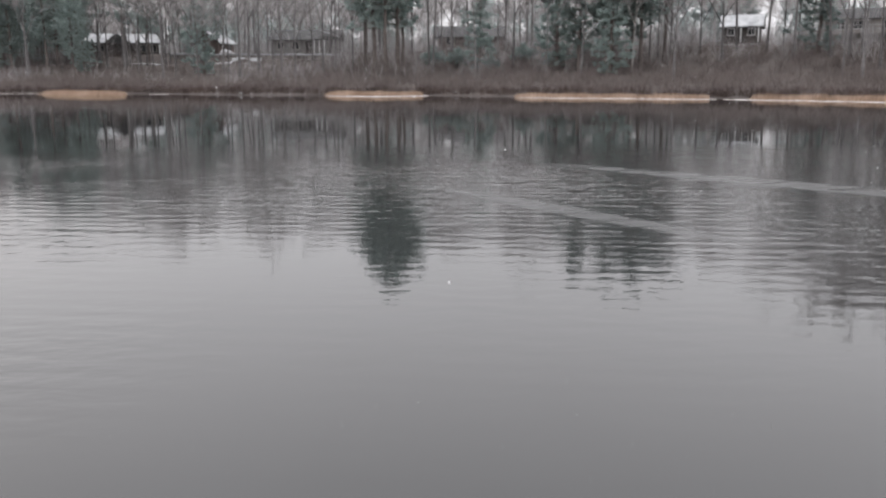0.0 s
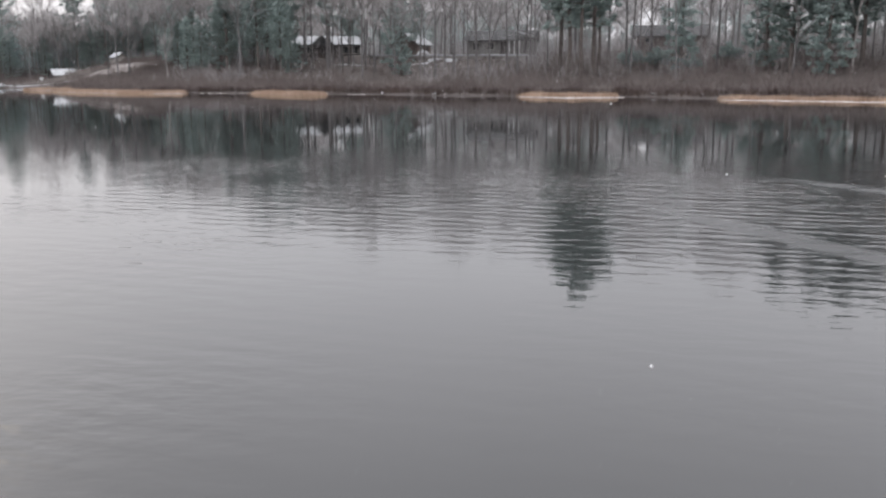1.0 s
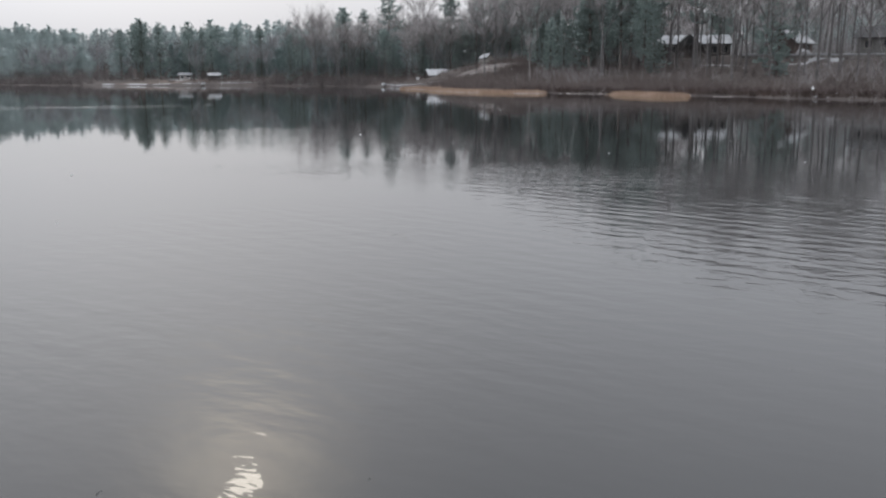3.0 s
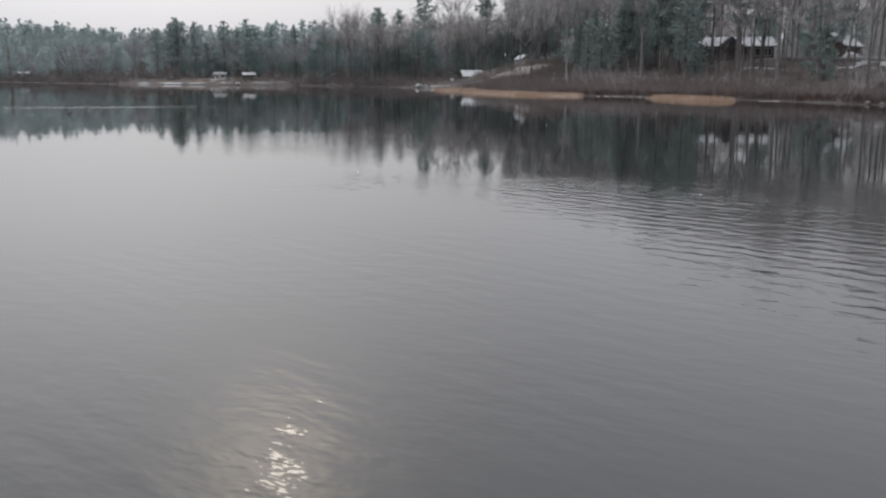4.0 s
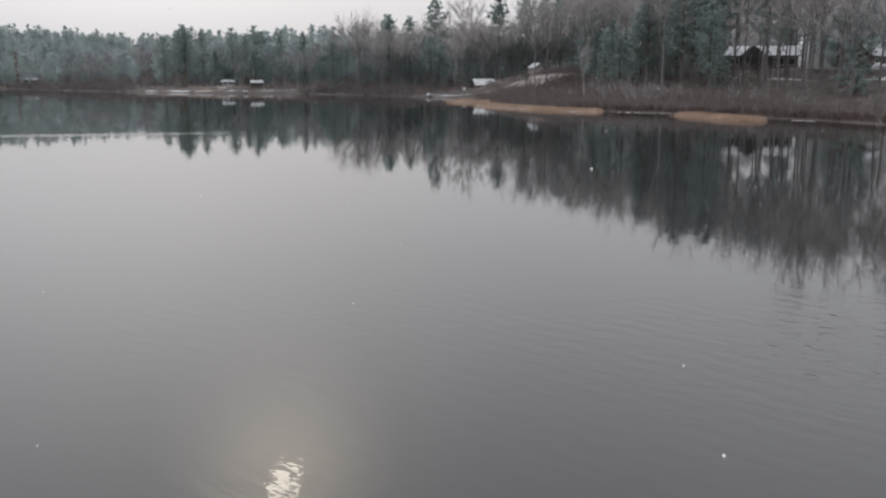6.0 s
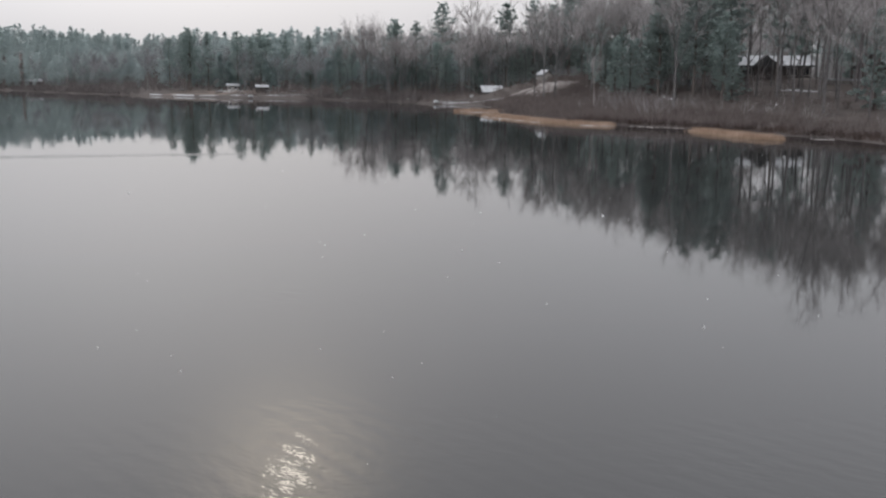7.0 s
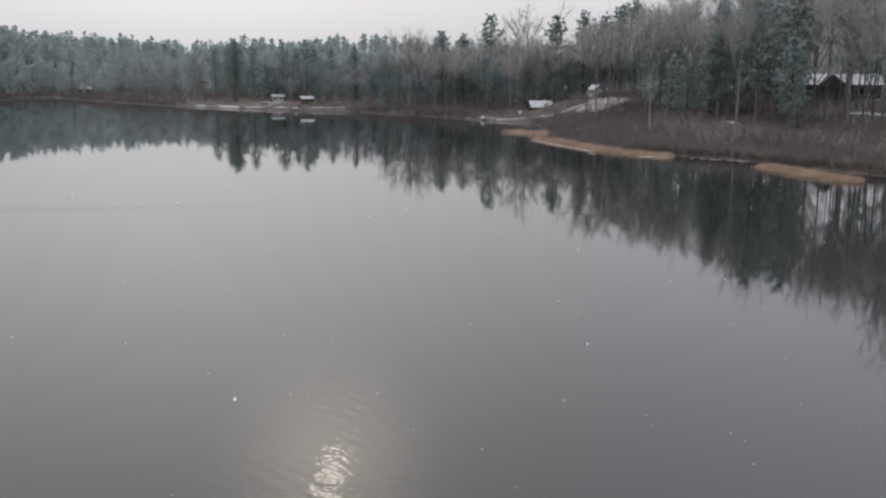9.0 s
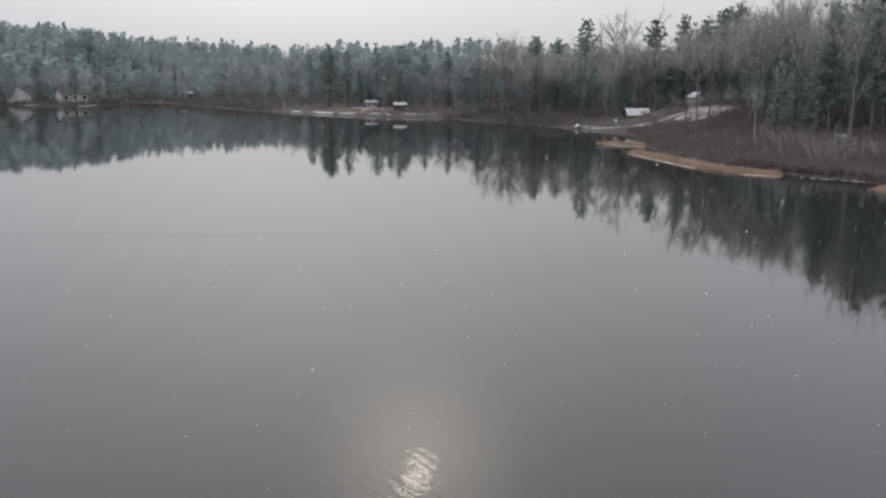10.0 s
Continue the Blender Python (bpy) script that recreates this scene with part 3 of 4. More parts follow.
# clearings kept free of trunks: x, y, radius
CLEAR = [(-130.5, 183, 5.5), (-55, 123, 5), (-72, 131, 9), (-64, 125, 6), (-57, 158, 9), (-41, 153, 5), (-23, 147, 6), (4.5, 139, 8), (42, 123, 6), (53, 113, 6), (-114.5, 165, 6), (-105, 170, 4), (-93, 157, 6), (-88, 148, 5), (-109, 153, 9), (-100, 161, 6), (-96, 153, 6), (-79, 132, 5), (33, 100, 4.5), (36, 109, 4.5), (29, 88, 3.5), (39, 116, 4.5)]
rr = random.Random(7)
planted, tries, deep = 0, 0, []
while planted < 545 and tries < 20000:
    tries += 1
    x, y = rr.uniform(-165, 85), rr.uniform(50, 235)
    s = float(shore_distance(x, y))
    if s < (14 if x > -75 else 5) or s > 105:
        continue
    if rr.random() > (1.0 if s < 60 else 0.6):
        continue
    if x < -90 and y < 158:
        continue
    if terrace_distance(x, y) < 24 and rr.random() < 0.45:
        continue
    if any((x - a) ** 2 + (y - b) ** 2 < c * c for a, b, c in CLEAR):
        continue
    if any((x - a) ** 2 + (y - b) ** 2 < 5.5 for a, b in GROVE.spots):
        continue
    planted += 1
    if rr.random() < (0.05 if x > -40 else 0.13):
        GROVE.plant("pine%d" % rr.randrange(5), x, y, rr.uniform(9, 14), rr.uniform(0, 360))
    else:
        tall = rr.uniform(10.5, 16) if x < -72 else rr.uniform(11.5, 18)
        if s > 50:
            if x < -102 or rr.random() < 0.4:
                deep.append((x, y, tall))
            GROVE.spots.append((x, y))
        else:
            GROVE.plant("bare%d" % rr.randrange(6), x, y, tall, rr.uniform(0, 360))


# ---- far woods, too many to count ----
def woods(name, label, mat, template, spots):
    """One mesh of many trees from a few templates of (vertices, faces)."""
    vs, fs, n0 = [], [], 0
    rnd = random.Random(len(spots))
    for x, y, h in spots:
        v, f = template[rnd.randrange(len(template))]
        w, k = rnd.uniform(0, 6.28), h
        c, s = math.cos(w), math.sin(w)
        wide = k * rnd.uniform(0.85, 1.2)
        vs.append(np.stack([x + wide * (c * v[:, 0] - s * v[:, 1]), y + wide * (s * v[:, 0] + c * v[:, 1]), at_ground(x, y, 0.1) + k * v[:, 2]], -1))
        fs.append(f + n0)
        n0 += len(v)
    me = bpy.data.meshes.new(name)
    v, f = np.concatenate(vs), np.concatenate(fs)
    me.vertices.add(len(v)), me.loops.add(len(f) * 3), me.polygons.add(len(f))
    me.vertices.foreach_set("co", v.ravel())
    me.loops.foreach_set("vertex_index", f.ravel())
    me.polygons.foreach_set("loop_start", np.arange(len(f)) * 3)
    me.materials.append(mat)
    me.update(calc_edges=True)
    me.validate()
    return tagged(new(name, me), label, "woods", kind="stuff")


def triangles(*shapes):
    vs, fs, n0 = [], [], 0
    for sh in shapes:
        vs += sh.v
        for f in sh.f:
            for i in range(1, len(f) - 1):
                fs.append((f[0] + n0, f[i] + n0, f[i + 1] + n0))
        n0 = len(vs)
    return np.array(vs, float), np.array(fs, int)


def unit(vf):
    v, f = vf
    return v / v[:, 2].max(), f


PINE_RIDGE = [unit(triangles(*pine_shapes(60 + i, 20, 0.1, 0.17 + 0.012 * i, 8, 5, 6, 0.2, 0.45 + 0.05 * i, 2.2, (1.4, 2.2), 0.3 * (i % 2), 3, 1.3, 0.85, 0.85))) for i in range(5)]
PINE_FARTHEST = [unit(triangles(*pine_shapes(70 + i, 20, 0.06, 0.17 + 0.014 * i, 10, 5, 7, 0.2, 0.42 + 0.06 * i, 1.7, (1.1, 1.7), 0.3 * (i % 2), 3, 1.2, 0.85, 0.8))) for i in range(5)]
PINE_FAR = [unit(triangles(*pine_shapes(80 + i, 18, 0.08 + 0.04 * i, 0.19 + 0.02 * i, 11, 5, 8, 0.2, 0.4 + 0.06 * i, 1.3, (0.9, 1.4), 0.25 * (i % 2), 3, 0.9, 0.8, 0.75))) for i in range(4)]
BARE_FAR = [unit(triangles(*bare_tree_shapes(90 + i, 15, 0.2, 0.6, 0.13, 4, 2, 15, 0.075, (4, 3, 3, 3)))) for i in range(4)]


def scatter(seed, count, box, keep):
    rnd, spots, guard = random.Random(seed), [], 0
    while len(spots) < count and guard < 60000:
        guard += 1
        x, y = rnd.uniform(box[0], box[2]), rnd.uniform(box[1], box[3])
        s = float(shore_distance(x, y))
        h = keep(x, y, s, rnd)
        if h:
            spots.append((x, y, h))
    return spots


def far_pines(x, y, s, rnd):
    if s < 8 or s > 120 or (x > -300 and s < 20):
        return 0
    if x > -258:
        return rnd.uniform(8.5, 13)
    rise = 0.45 * max(0, -x - 300) + 160 - y           # fitted to the skyline in view: taller towards the head of the lake
    return rnd.uniform(7.5, 12) + 5.2 * min(max(rise / 50, 0), 1) if s > 10 else 0


def ridge(x, y, s, rnd):
    return (rnd.uniform(11, 15) if x < -250 else rnd.uniform(13, 18)) if 100 < s < 230 else 0


def back_bare(x, y, s, rnd):
    return rnd.uniform(10, 17) if 62 < s < 140 else 0


def cove_bare(x, y, s, rnd):
    return rnd.uniform(8, 15) if 3 < s < 70 else 0


woods("far_pine_woods", "dark pine woods along the far lake shore", M_HAZED, PINE_FAR, scatter(3, 230, (-258, 140, -130, 300), far_pines))
# pale tone of these woods is haze painted into the base colour
woods("rimed_pine_woods", "pine woods at the far end of the lake, pale with haze in their colour", M_HAZED_FAR, PINE_FARTHEST, scatter(8, 690, (-500, 60, -258, 300), far_pines))
woods("hill_woods", "hazy wooded ridge behind the far shore", M_HAZED_FAR, PINE_RIDGE, scatter(4, 440, (-560, 150, -40, 400), ridge))
woods("slope_pines", "young pines covering the far hillside, haze put into their colour", M_HAZED_FAR, PINE_RIDGE, scatter(14, 190, (-480, 115, -325, 220), lambda x, y, s, rnd: rnd.uniform(6, 10) if 6 < s < 150 else 0))
woods("upper_woods", "grey-green woods rising behind the lakeside houses", M_HAZED_FAR, PINE_RIDGE, scatter(9, 70, (-45, 165, 110, 270), ridge))
woods("far_bare_woods", "grey leafless woods along the far shore", M_FAR_TWIG, BARE_FAR, scatter(5, 130, (-330, 150, -115, 240), cove_bare))
woods("inner_woods", "grey leafless hardwoods deep in the shore woods", M_TWIG, BARE_FAR, deep)
woods("back_woods", "grey leafless woods behind the lakeside houses", M_SAPLING, BARE_FAR, scatter(6, 170, (-130, 110, 130, 270), back_bare))


# ---- brush, reeds and shore ice ----
def brush(name, label, mat, seed, count, box, keep, stems=13, tall=(0.8, 1.7), width=0.035):
    rnd = random.Random(seed)
    sh, made, guard = Shape(), 0, 0
    while made < count and guard < count * 12:
        pts = [(rnd.uniform(box[0], box[2]), rnd.uniform(box[1], box[3])) for _ in range(2000)]
        s = shore_distance([p[0] for p in pts], [p[1] for p in pts])
        z = ground_height([p[0] for p in pts], [p[1] for p in pts])
        guard += 2000
        for (x, y), sd, gz in zip(pts, s, z):
            if made >= count:
                break
            k = keep(x, y, sd)
            if rnd.random() > k:
                continue
            made += 1
            h = rnd.uniform(*tall)
            for _ in range(stems):
                p = Vector((x + rnd.gauss(0, 0.25), y + rnd.gauss(0, 0.25), gz - 0.05))
                d = Vector((rnd.gauss(0, 0.5), rnd.gauss(0, 0.5), 1)).normalized()
                w = rnd.uniform(0, math.pi)
                side = Vector((math.cos(w), math.sin(w), 0))
                ln = h * rnd.uniform(0.6, 1.15)
                sh.blade(p, d, side, ln, width)
                for u in (0.4, 0.65):
                    d2 = (d + Vector((rnd.gauss(0, 0.5), rnd.gauss(0, 0.5), 0.1))).normalized()
                    sh.blade(p + d * ln * u, d2, side, ln * 0.45, width * 0.7)
    return tagged(new(name, sh.mesh(name, mat)), label, "brush", kind="stuff")


def bank_keep(x, y, s):
    if s < 0.3 or s > 46 or x < -104 or (x + 95) ** 2 + (y - 155) ** 2 < 52:
        return 0
    d = terrace_distance(x, y)
    return (1.0 if s < 30 else 0.5) * (0.1 if d < 17 else 0.3 if d < 30 else 1.0)


def cove_keep(x, y, s):
    return 1.0 if 0.3 < s < 24 and (x + 112) ** 2 + (y - 154) ** 2 > 9 and (x + 115.5) ** 2 + (y - 165) ** 2 > 16 and (x + 101) ** 2 + (y - 155) ** 2 > 9 else 0


brush("bank_brush", "dense leafless red-brown brush covering the sloping bank", M_BRUSH, 21, 5200, (-100, 40, 75, 175), bank_keep)
brush("point_brush", "dense leafless purple-brown brush on the low point", M_BRUSH, 26, 2600, (-104, 98, -38, 165), bank_keep, stems=11, tall=(0.7, 1.6), width=0.03)
def edge_keep(x, y, s):
    return 1.0 if 0.05 < s < 2.6 else 0


brush("edge_brush", "low dark tangled stems at the water's edge", M_EDGE, 27, 2600, (-62, 45, 60, 112), edge_keep, stems=10, tall=(0.3, 0.95), width=0.035)
brush("cove_brush", "leafless brown brush along the low cove shore", M_BRUSH, 22, 1500, (-190, 128, -84, 190), cove_keep, stems=10, tall=(0.6, 1.5))


def wood_keep(x, y, s):
    return 0.8 if s > 26 and terrace_distance(x, y) > 17 and min((x - a) ** 2 + (y - b) ** 2 - c * c for a, b, c in CLEAR) > 0 else 0


def far_keep(x, y, s):
    if -228 < x < -166 and s < 24:
        return 0
    return 1.0 if 6 < s < 60 else 0


def scrub_keep(x, y, s):
    if -226 < x < -166:
        return 0
    return (1.0 if s < 4 else 0.3) if 0.2 < s < 10 else 0


brush("shore_scrub", "grey-brown leafless scrub at the far water's edge", M_FAR_SCRUB, 25, 2800, (-420, 95, -125, 200), scrub_keep, stems=8, tall=(0.8, 2.4), width=0.08)
brush("saplings", "thin grey saplings crowding under the bank trees", M_SAPLING, 23, 5200, (-130, 85, 100, 235), wood_keep, stems=4, tall=(2.5, 6.5), width=0.06)
def slope_keep(x, y, s):
    return (1.0 if 8 < s < 34 else 0) if terrace_distance(x, y) > 30 else 0


brush("bank_saplings", "sparse grey saplings standing out of the bank brush", M_SAPLING, 28, 420, (-70, 95, 45, 152), slope_keep, stems=4, tall=(1.6, 4.0), width=0.05)
brush("far_saplings", "grey saplings and brush along the far shore", M_FAR_SCRUB, 24, 2600, (-420, 95, -125, 240), far_keep, stems=5, tall=(1.5, 5), width=0.09)


def reed_bed(line, width, tall, per_metre, seed):
    rnd = random.Random(seed)
    sh = Shape()
    total, gone = sum(math.dist(a, b) for a, b in zip(line[:-1], line[1:])), 0.0
    for (ax, ay), (bx, by) in zip(line[:-1], line[1:]):
        here = math.hypot(bx - ax, by - ay)
        n = int(here * per_metre)
        nx_, ny_ = -(by - ay), bx - ax
        q = math.hypot(nx_, ny_)
        for _ in range(n):
            k = rnd.random()
            at = gone + k * here
            ends = min(1.0, 0.35 + min(at, total - at) / 1.8) * (0.8 + 0.2 * math.sin(at * 1.7 + seed))
            o = rnd.gauss(0, 0.3) * width * ends
            p = Vector((ax + k * (bx - ax) + nx_ / q * o, ay + k * (by - ay) + ny_ / q * o, -0.06))
            edge = max(0.35, 1 - (2 * abs(o) / width) ** 2 * 0.4) * (0.55 + 0.45 * ends)
            d = Vector((rnd.gauss(0, 0.22), rnd.gauss(0, 0.22), 1)).normalized()
            w = rnd.uniform(0, math.pi)
            sh.blade(p, d, Vector((math.cos(w), math.sin(w), 0)), tall * edge * rnd.uniform(0.5, 1.25), 0.045)
        gone += here
    ob = new("reed_bed", sh.mesh("reed_bed", M_REED))
    return tagged(ob, "bed of dry tan reeds standing in shallow water", "reeds", "reed beds", kind="stuff")


reed_bed([(-42.6, 97), (-38.5, 93.6), (-34.5, 90.6), (-31.8, 89.6)], 3.0, 0.62, 420, 1)
reed_bed([(-92, 122), (-84, 123.5)], 3.0, 0.7, 380, 2)
reed_bed([(-79.5, 113), (-71, 107.5), (-63, 102.5), (-57, 100.6), (-53.5, 100.6)], 3.4, 0.6, 380, 3)
reed_bed([(-10.6, 84), (-6, 80.5), (-1.8, 81.5)], 3.0, 0.6, 360, 4)
reed_bed([(6.2, 74.6), (12, 71), (20, 66.8)], 2.6, 0.5, 360, 5)
reed_bed([(23, 66), (26.5, 62), (33, 54)], 2.6, 0.55, 360, 6)


def ice_strip(line, width, seed, tall=0.05):
    """A broken shelf of snowy ice at the water's edge, a hand high."""
    rnd = random.Random(seed)
    sh = Shape()
    pts = []
    for (ax, ay), (bx, by) in zip(line[:-1], line[1:]):
        n = max(2, int(math.hypot(bx - ax, by - ay) / 0.8))
        pts += [(ax + (bx - ax) * i / n, ay + (by - ay) * i / n) for i in range(n)]
    pts.append(line[-1])
    rows = []
    for i, (x, y) in enumerate(pts):
        a, b = pts[max(i - 1, 0)], pts[min(i + 1, len(pts) - 1)]
        t = Vector((b[0] - a[0], b[1] - a[1], 0)).normalized()
        nrm = Vector((-t.y, t.x, 0))
        taper = min(1.0, 0.25 + 0.5 * min(i, len(pts) - 1 - i))
        w = width * taper * rnd.uniform(0.5, 1.2) / 2
        c = Vector((x, y, 0)) + nrm * rnd.uniform(-0.12, 0.12)
        rows.append([c - nrm * w, c + nrm * w])
    for i, (a, b) in enumerate(rows):
        for z in (-0.01, tall):
            e = 0.0 if z < 0 else 0.12 * (b - a).length
            q = (b - a).normalized() * e
            sh.v += [(a.x + q.x, a.y + q.y, z * rnd.uniform(0.7, 1.1)), (b.x - q.x, b.y - q.y, z * rnd.uniform(0.7, 1.1))]
    for i in range(len(rows) - 1):
        a = 4 * i
        sh.f += [(a + 2, a + 3, a + 7, a + 6), (a, a + 2, a + 6, a + 4), (a + 1, a + 5, a + 7, a + 3)]
    sh.f += [(0, 1, 3, 2), (4 * len(rows) - 4, 4 * len(rows) - 2, 4 * len(rows) - 1, 4 * len(rows) - 3)]
    return tagged(new("ice_shelf", sh.mesh("ice_shelf", M_ICE)), "thin snowy ice shelf along the water's edge", "ice", "shore ice")


ice_strip([(6, 72.8), (12, 69.2), (20, 65)], 0.42, 1, 0.03)
ice_strip([(20.4, 64.8), (26, 59.8), (33, 51.5)], 0.38, 2, 0.03)
ice_strip([(-10.6, 82), (-6, 78.6), (-1.2, 79.6)], 0.3, 3, 0.05)
ice_strip([(-30.4, 92.9), (-28.4, 92.7)], 0.2, 4, 0.03)
ice_strip([(-56.5, 98.4), (-53, 99.8)], 0.4, 5)
for i in range(9):
    ice_strip([(-51.5 + 0.95 * i, 100.4 + 0.1 * i), (-51.1 + 0.95 * i + 0.2 * (i % 3), 100.5 + 0.1 * i)], 0.12, 10 + i, 0.03)
ice_strip([(-79, 111), (-71, 105.4), (-63, 100.6)], 0.25, 8, 0.03)
ice_strip([(-90, 120.6), (-84, 121.8)], 0.3, 9, 0.03)


def snow_patch(x, y, rx, ry, turn, seed, mat=None, label="thin patch of old snow on the brown ground", lift=0.05):
    """A skin of snow that follows the ground, with a ragged rim."""
    rnd = random.Random(seed)
    rim = [rnd.uniform(0.65, 1.1) for _ in range(28)]
    sh = Shape()
    sh.v.append((x, y, at_ground(x, y) + lift + 0.05))
    c, s = math.cos(turn), math.sin(turn)
    for r in (0.35, 0.7, 0.94, 1.0):
        for i in range(28):
            w = 2 * math.pi * i / 28
            k = r * rim[i]
            px, py = x + c * k * rx * math.cos(w) - s * k * ry * math.sin(w), y + s * k * rx * math.cos(w) + c * k * ry * math.sin(w)
            sh.v.append((px, py, at_ground(px, py) + (lift if r < 1 else -0.04)))
    sh.f += [(0, 1 + i, 1 + (i + 1) % 28) for i in range(28)]
    for j in range(3):
        sh.f += [(1 + 28 * j + i, 29 + 28 * j + i, 29 + 28 * j + (i + 1) % 28, 1 + 28 * j + (i + 1) % 28) for i in range(28)]
    return tagged(new("snow_patch", sh.mesh("snow_patch", mat or M_SNOW, True)), label, "snow", "snow patches")


for i, (x, y, rx, ry, turn) in enumerate((
        (-206, 153.5, 5, 1.1, 0.0), (-217, 152.8, 3, 0.8, 0.0), (-196, 154.5, 3.5, 0.7, 0.2), (-186, 157, 4, 0.9, 0.3), (-177, 161, 4, 0.8, 0.5), (-201, 165, 7, 0.7, 0.0),
        (-150, 160, 3.5, 0.9, 0.2), (-171, 166, 5, 1.0, 0.6), (-186, 168, 5, 0.7, 0.5), (-117, 151, 2.0, 0.5, 0.15), (-109, 151.6, 7, 0.6, 0.35))):
    snow_patch(x, y, rx, ry, turn, 40 + i)
snow_patch(-199, 163, 19, 8.5, 0.35, 59, M_LAWN, "dead tan lawn sloping down to the far shore", 0.03)
snow_patch(-94.8, 155.6, 9.6, 5.2, 2.1, 60, M_SNOW_DIRTY, "trodden sandy slope with snow below the cabin")
snow_patch(-102, 155.6, 5.0, 0.9, 0.97, 61, M_SNOW_DIRTY, "trodden snowy footpath down to the cove")
for i, (x, y, rx, ry, turn) in enumerate(((-30, 139, 4, 1.4, -0.7), (-62, 148, 4, 1.5, 0.3), (-47, 143, 3, 1.6, 0.0), (-22, 139, 3, 1.0, -0.6), (-33, 139.5, 3.5, 1.2, -0.5))):
    snow_patch(x, y, rx, ry, turn, 70 + i)


# ---- buildings ----
# turns a front to face the camera's path, near (-5, 8)
def towards_camera(x, y, extra=0.0):
    return math.degrees(math.atan2(-5 - x, -(8 - y))) + extra


def window(parent, x, z, w, h, y, trim):
    fr = Shape()
    fr.box(x - w / 2 - 0.09, y - 0.05, z - 0.09, x + w / 2 + 0.09, y + 0.03, z)
    fr.box(x - w / 2 - 0.09, y - 0.05, z + h, x + w / 2 + 0.09, y + 0.03, z + h + 0.09)
    fr.box(x - w / 2 - 0.09, y - 0.05, z, x - w / 2, y + 0.03, z + h)
    fr.box(x + w / 2, y - 0.05, z, x + w / 2 + 0.09, y + 0.03, z + h)
    fr.box(x - 0.02, y - 0.04, z, x + 0.02, y + 0.03, z + h)
    win = part("window", fr, trim, parent, "painted window frame")
    gl = Shape()
    gl.box(x - w / 2, y - 0.02, z, x - 0.02, y + 0.01, z + h)
    part("pane", gl, M_GLASS, win)
    gl = Shape()
    gl.box(x + 0.02, y - 0.02, z, x + w / 2, y + 0.01, z + h)
    part("pane", gl, M_GLASS, win)


def house(name, label, category, x, y, turn, w, d, wall_h, roof_h, walls, snow=True, over=0.45, windows=(), door=None, chimney=None, trim=None, base=None, posts=()):
    """Ridge along the front; the front faces -y before it is turned."""
    gz = at_ground(x, y) if base is None else base
    root = thing(name, label, category, pose(x, y, gz - 0.1, 0, 0, turn))
    trim = trim or M_WHITE
    t = 0.18
    for bx in ((-w / 2, -d / 2, w / 2, -d / 2 + t), (-w / 2, d / 2 - t, w / 2, d / 2), (-w / 2, -d / 2 + t, -w / 2 + t, d / 2 - t), (w / 2 - t, -d / 2 + t, w / 2, d / 2 - t)):
        sh = Shape()
        sh.box(bx[0], bx[1], -0.5, bx[2], bx[3], wall_h)
        part("wall", sh, walls, root)
    for sx in (-1, 1):
        sh = Shape()
        x0 = sx * (w / 2 - t / 2)
        n0 = len(sh.v)
        sh.v += [(x0 - t / 2, -d / 2, wall_h), (x0 - t / 2, d / 2, wall_h), (x0 - t / 2, 0, wall_h + roof_h), (x0 + t / 2, -d / 2, wall_h), (x0 + t / 2, d / 2, wall_h), (x0 + t / 2, 0, wall_h + roof_h)]
        sh.f += [(0, 2, 1), (3, 4, 5), (0, 1, 4, 3), (1, 2, 5, 4), (2, 0, 3, 5)]
        part("gable", sh, walls, root)
    slope = roof_h / (d / 2)

    def deck(lo, hi, reach, inset):
        """One roof slope between two heights over the rafters, for the front (-1) or the back (1)."""
        made = []
        for sy in (-1, 1):
            sh = Shape()
            e = d / 2 + reach
            ze, zr = wall_h - reach * slope, wall_h + roof_h
            xs = (-w / 2 - over + inset, w / 2 + over - inset)
            sh.v += [(q, sy * e, ze + lo) for q in xs] + [(q, 0, zr + lo) for q in xs] + [(q, sy * e, ze + hi) for q in xs] + [(q, 0, zr + hi) for q in xs]
            sh.f += [(0, 1, 3, 2), (4, 6, 7, 5), (0, 4, 5, 1), (2, 3, 7, 6), (0, 2, 6, 4), (1, 5, 7, 3)]
            made.append(sh)
        return made

    for sh in deck(0.0, 0.1, over, 0.0):
        roof = part("roof", sh, M_ROOF, root, "dark shingled roof slope")
    if snow:
        for sh in deck(0.104, 0.24, over - 0.06, 0.07):
            bevel(part("snow_cover", sh, M_SNOW, root, "layer of snow on the roof"), 0.05)
    for wx, wz, ww, wh in windows:
        window(root, wx, wz, ww, wh, -d / 2, trim)
    if door is not None:
        sh = Shape()
        sh.box(door - 0.45, -d / 2 - 0.05, 0.1, door + 0.45, -d / 2 + 0.02, 2.1)
        dr = part("door", sh, M_DARK_WOOD, root, "closed dark wooden door")
        sh = Shape()
        sh.box(door + 0.3, -d / 2 - 0.1, 1.0, door + 0.36, -d / 2 - 0.05, 1.15)
        part("handle", sh, M_ROOF, dr)
    if chimney is not None:
        sh = Shape()
        sh.box(chimney - 0.35, 0.3, wall_h + roof_h * 0.5, chimney + 0.35, 1.0, wall_h + roof_h + 0.9)
        ch = part("chimney", sh, M_STONE, root, "stone chimney")
        sh = Shape()
        sh.box(chimney - 0.42, 0.23, wall_h + roof_h + 0.9, chimney + 0.42, 1.07, wall_h + roof_h + 1.0)
        part("cap", sh, M_SNOW, ch)
    for px in posts:
        sh = Shape()
        sh.box(px - 0.08, -d / 2 - over - 0.1, -0.4, px + 0.08, -d / 2 - over + 0.06, wall_h - over * slope)
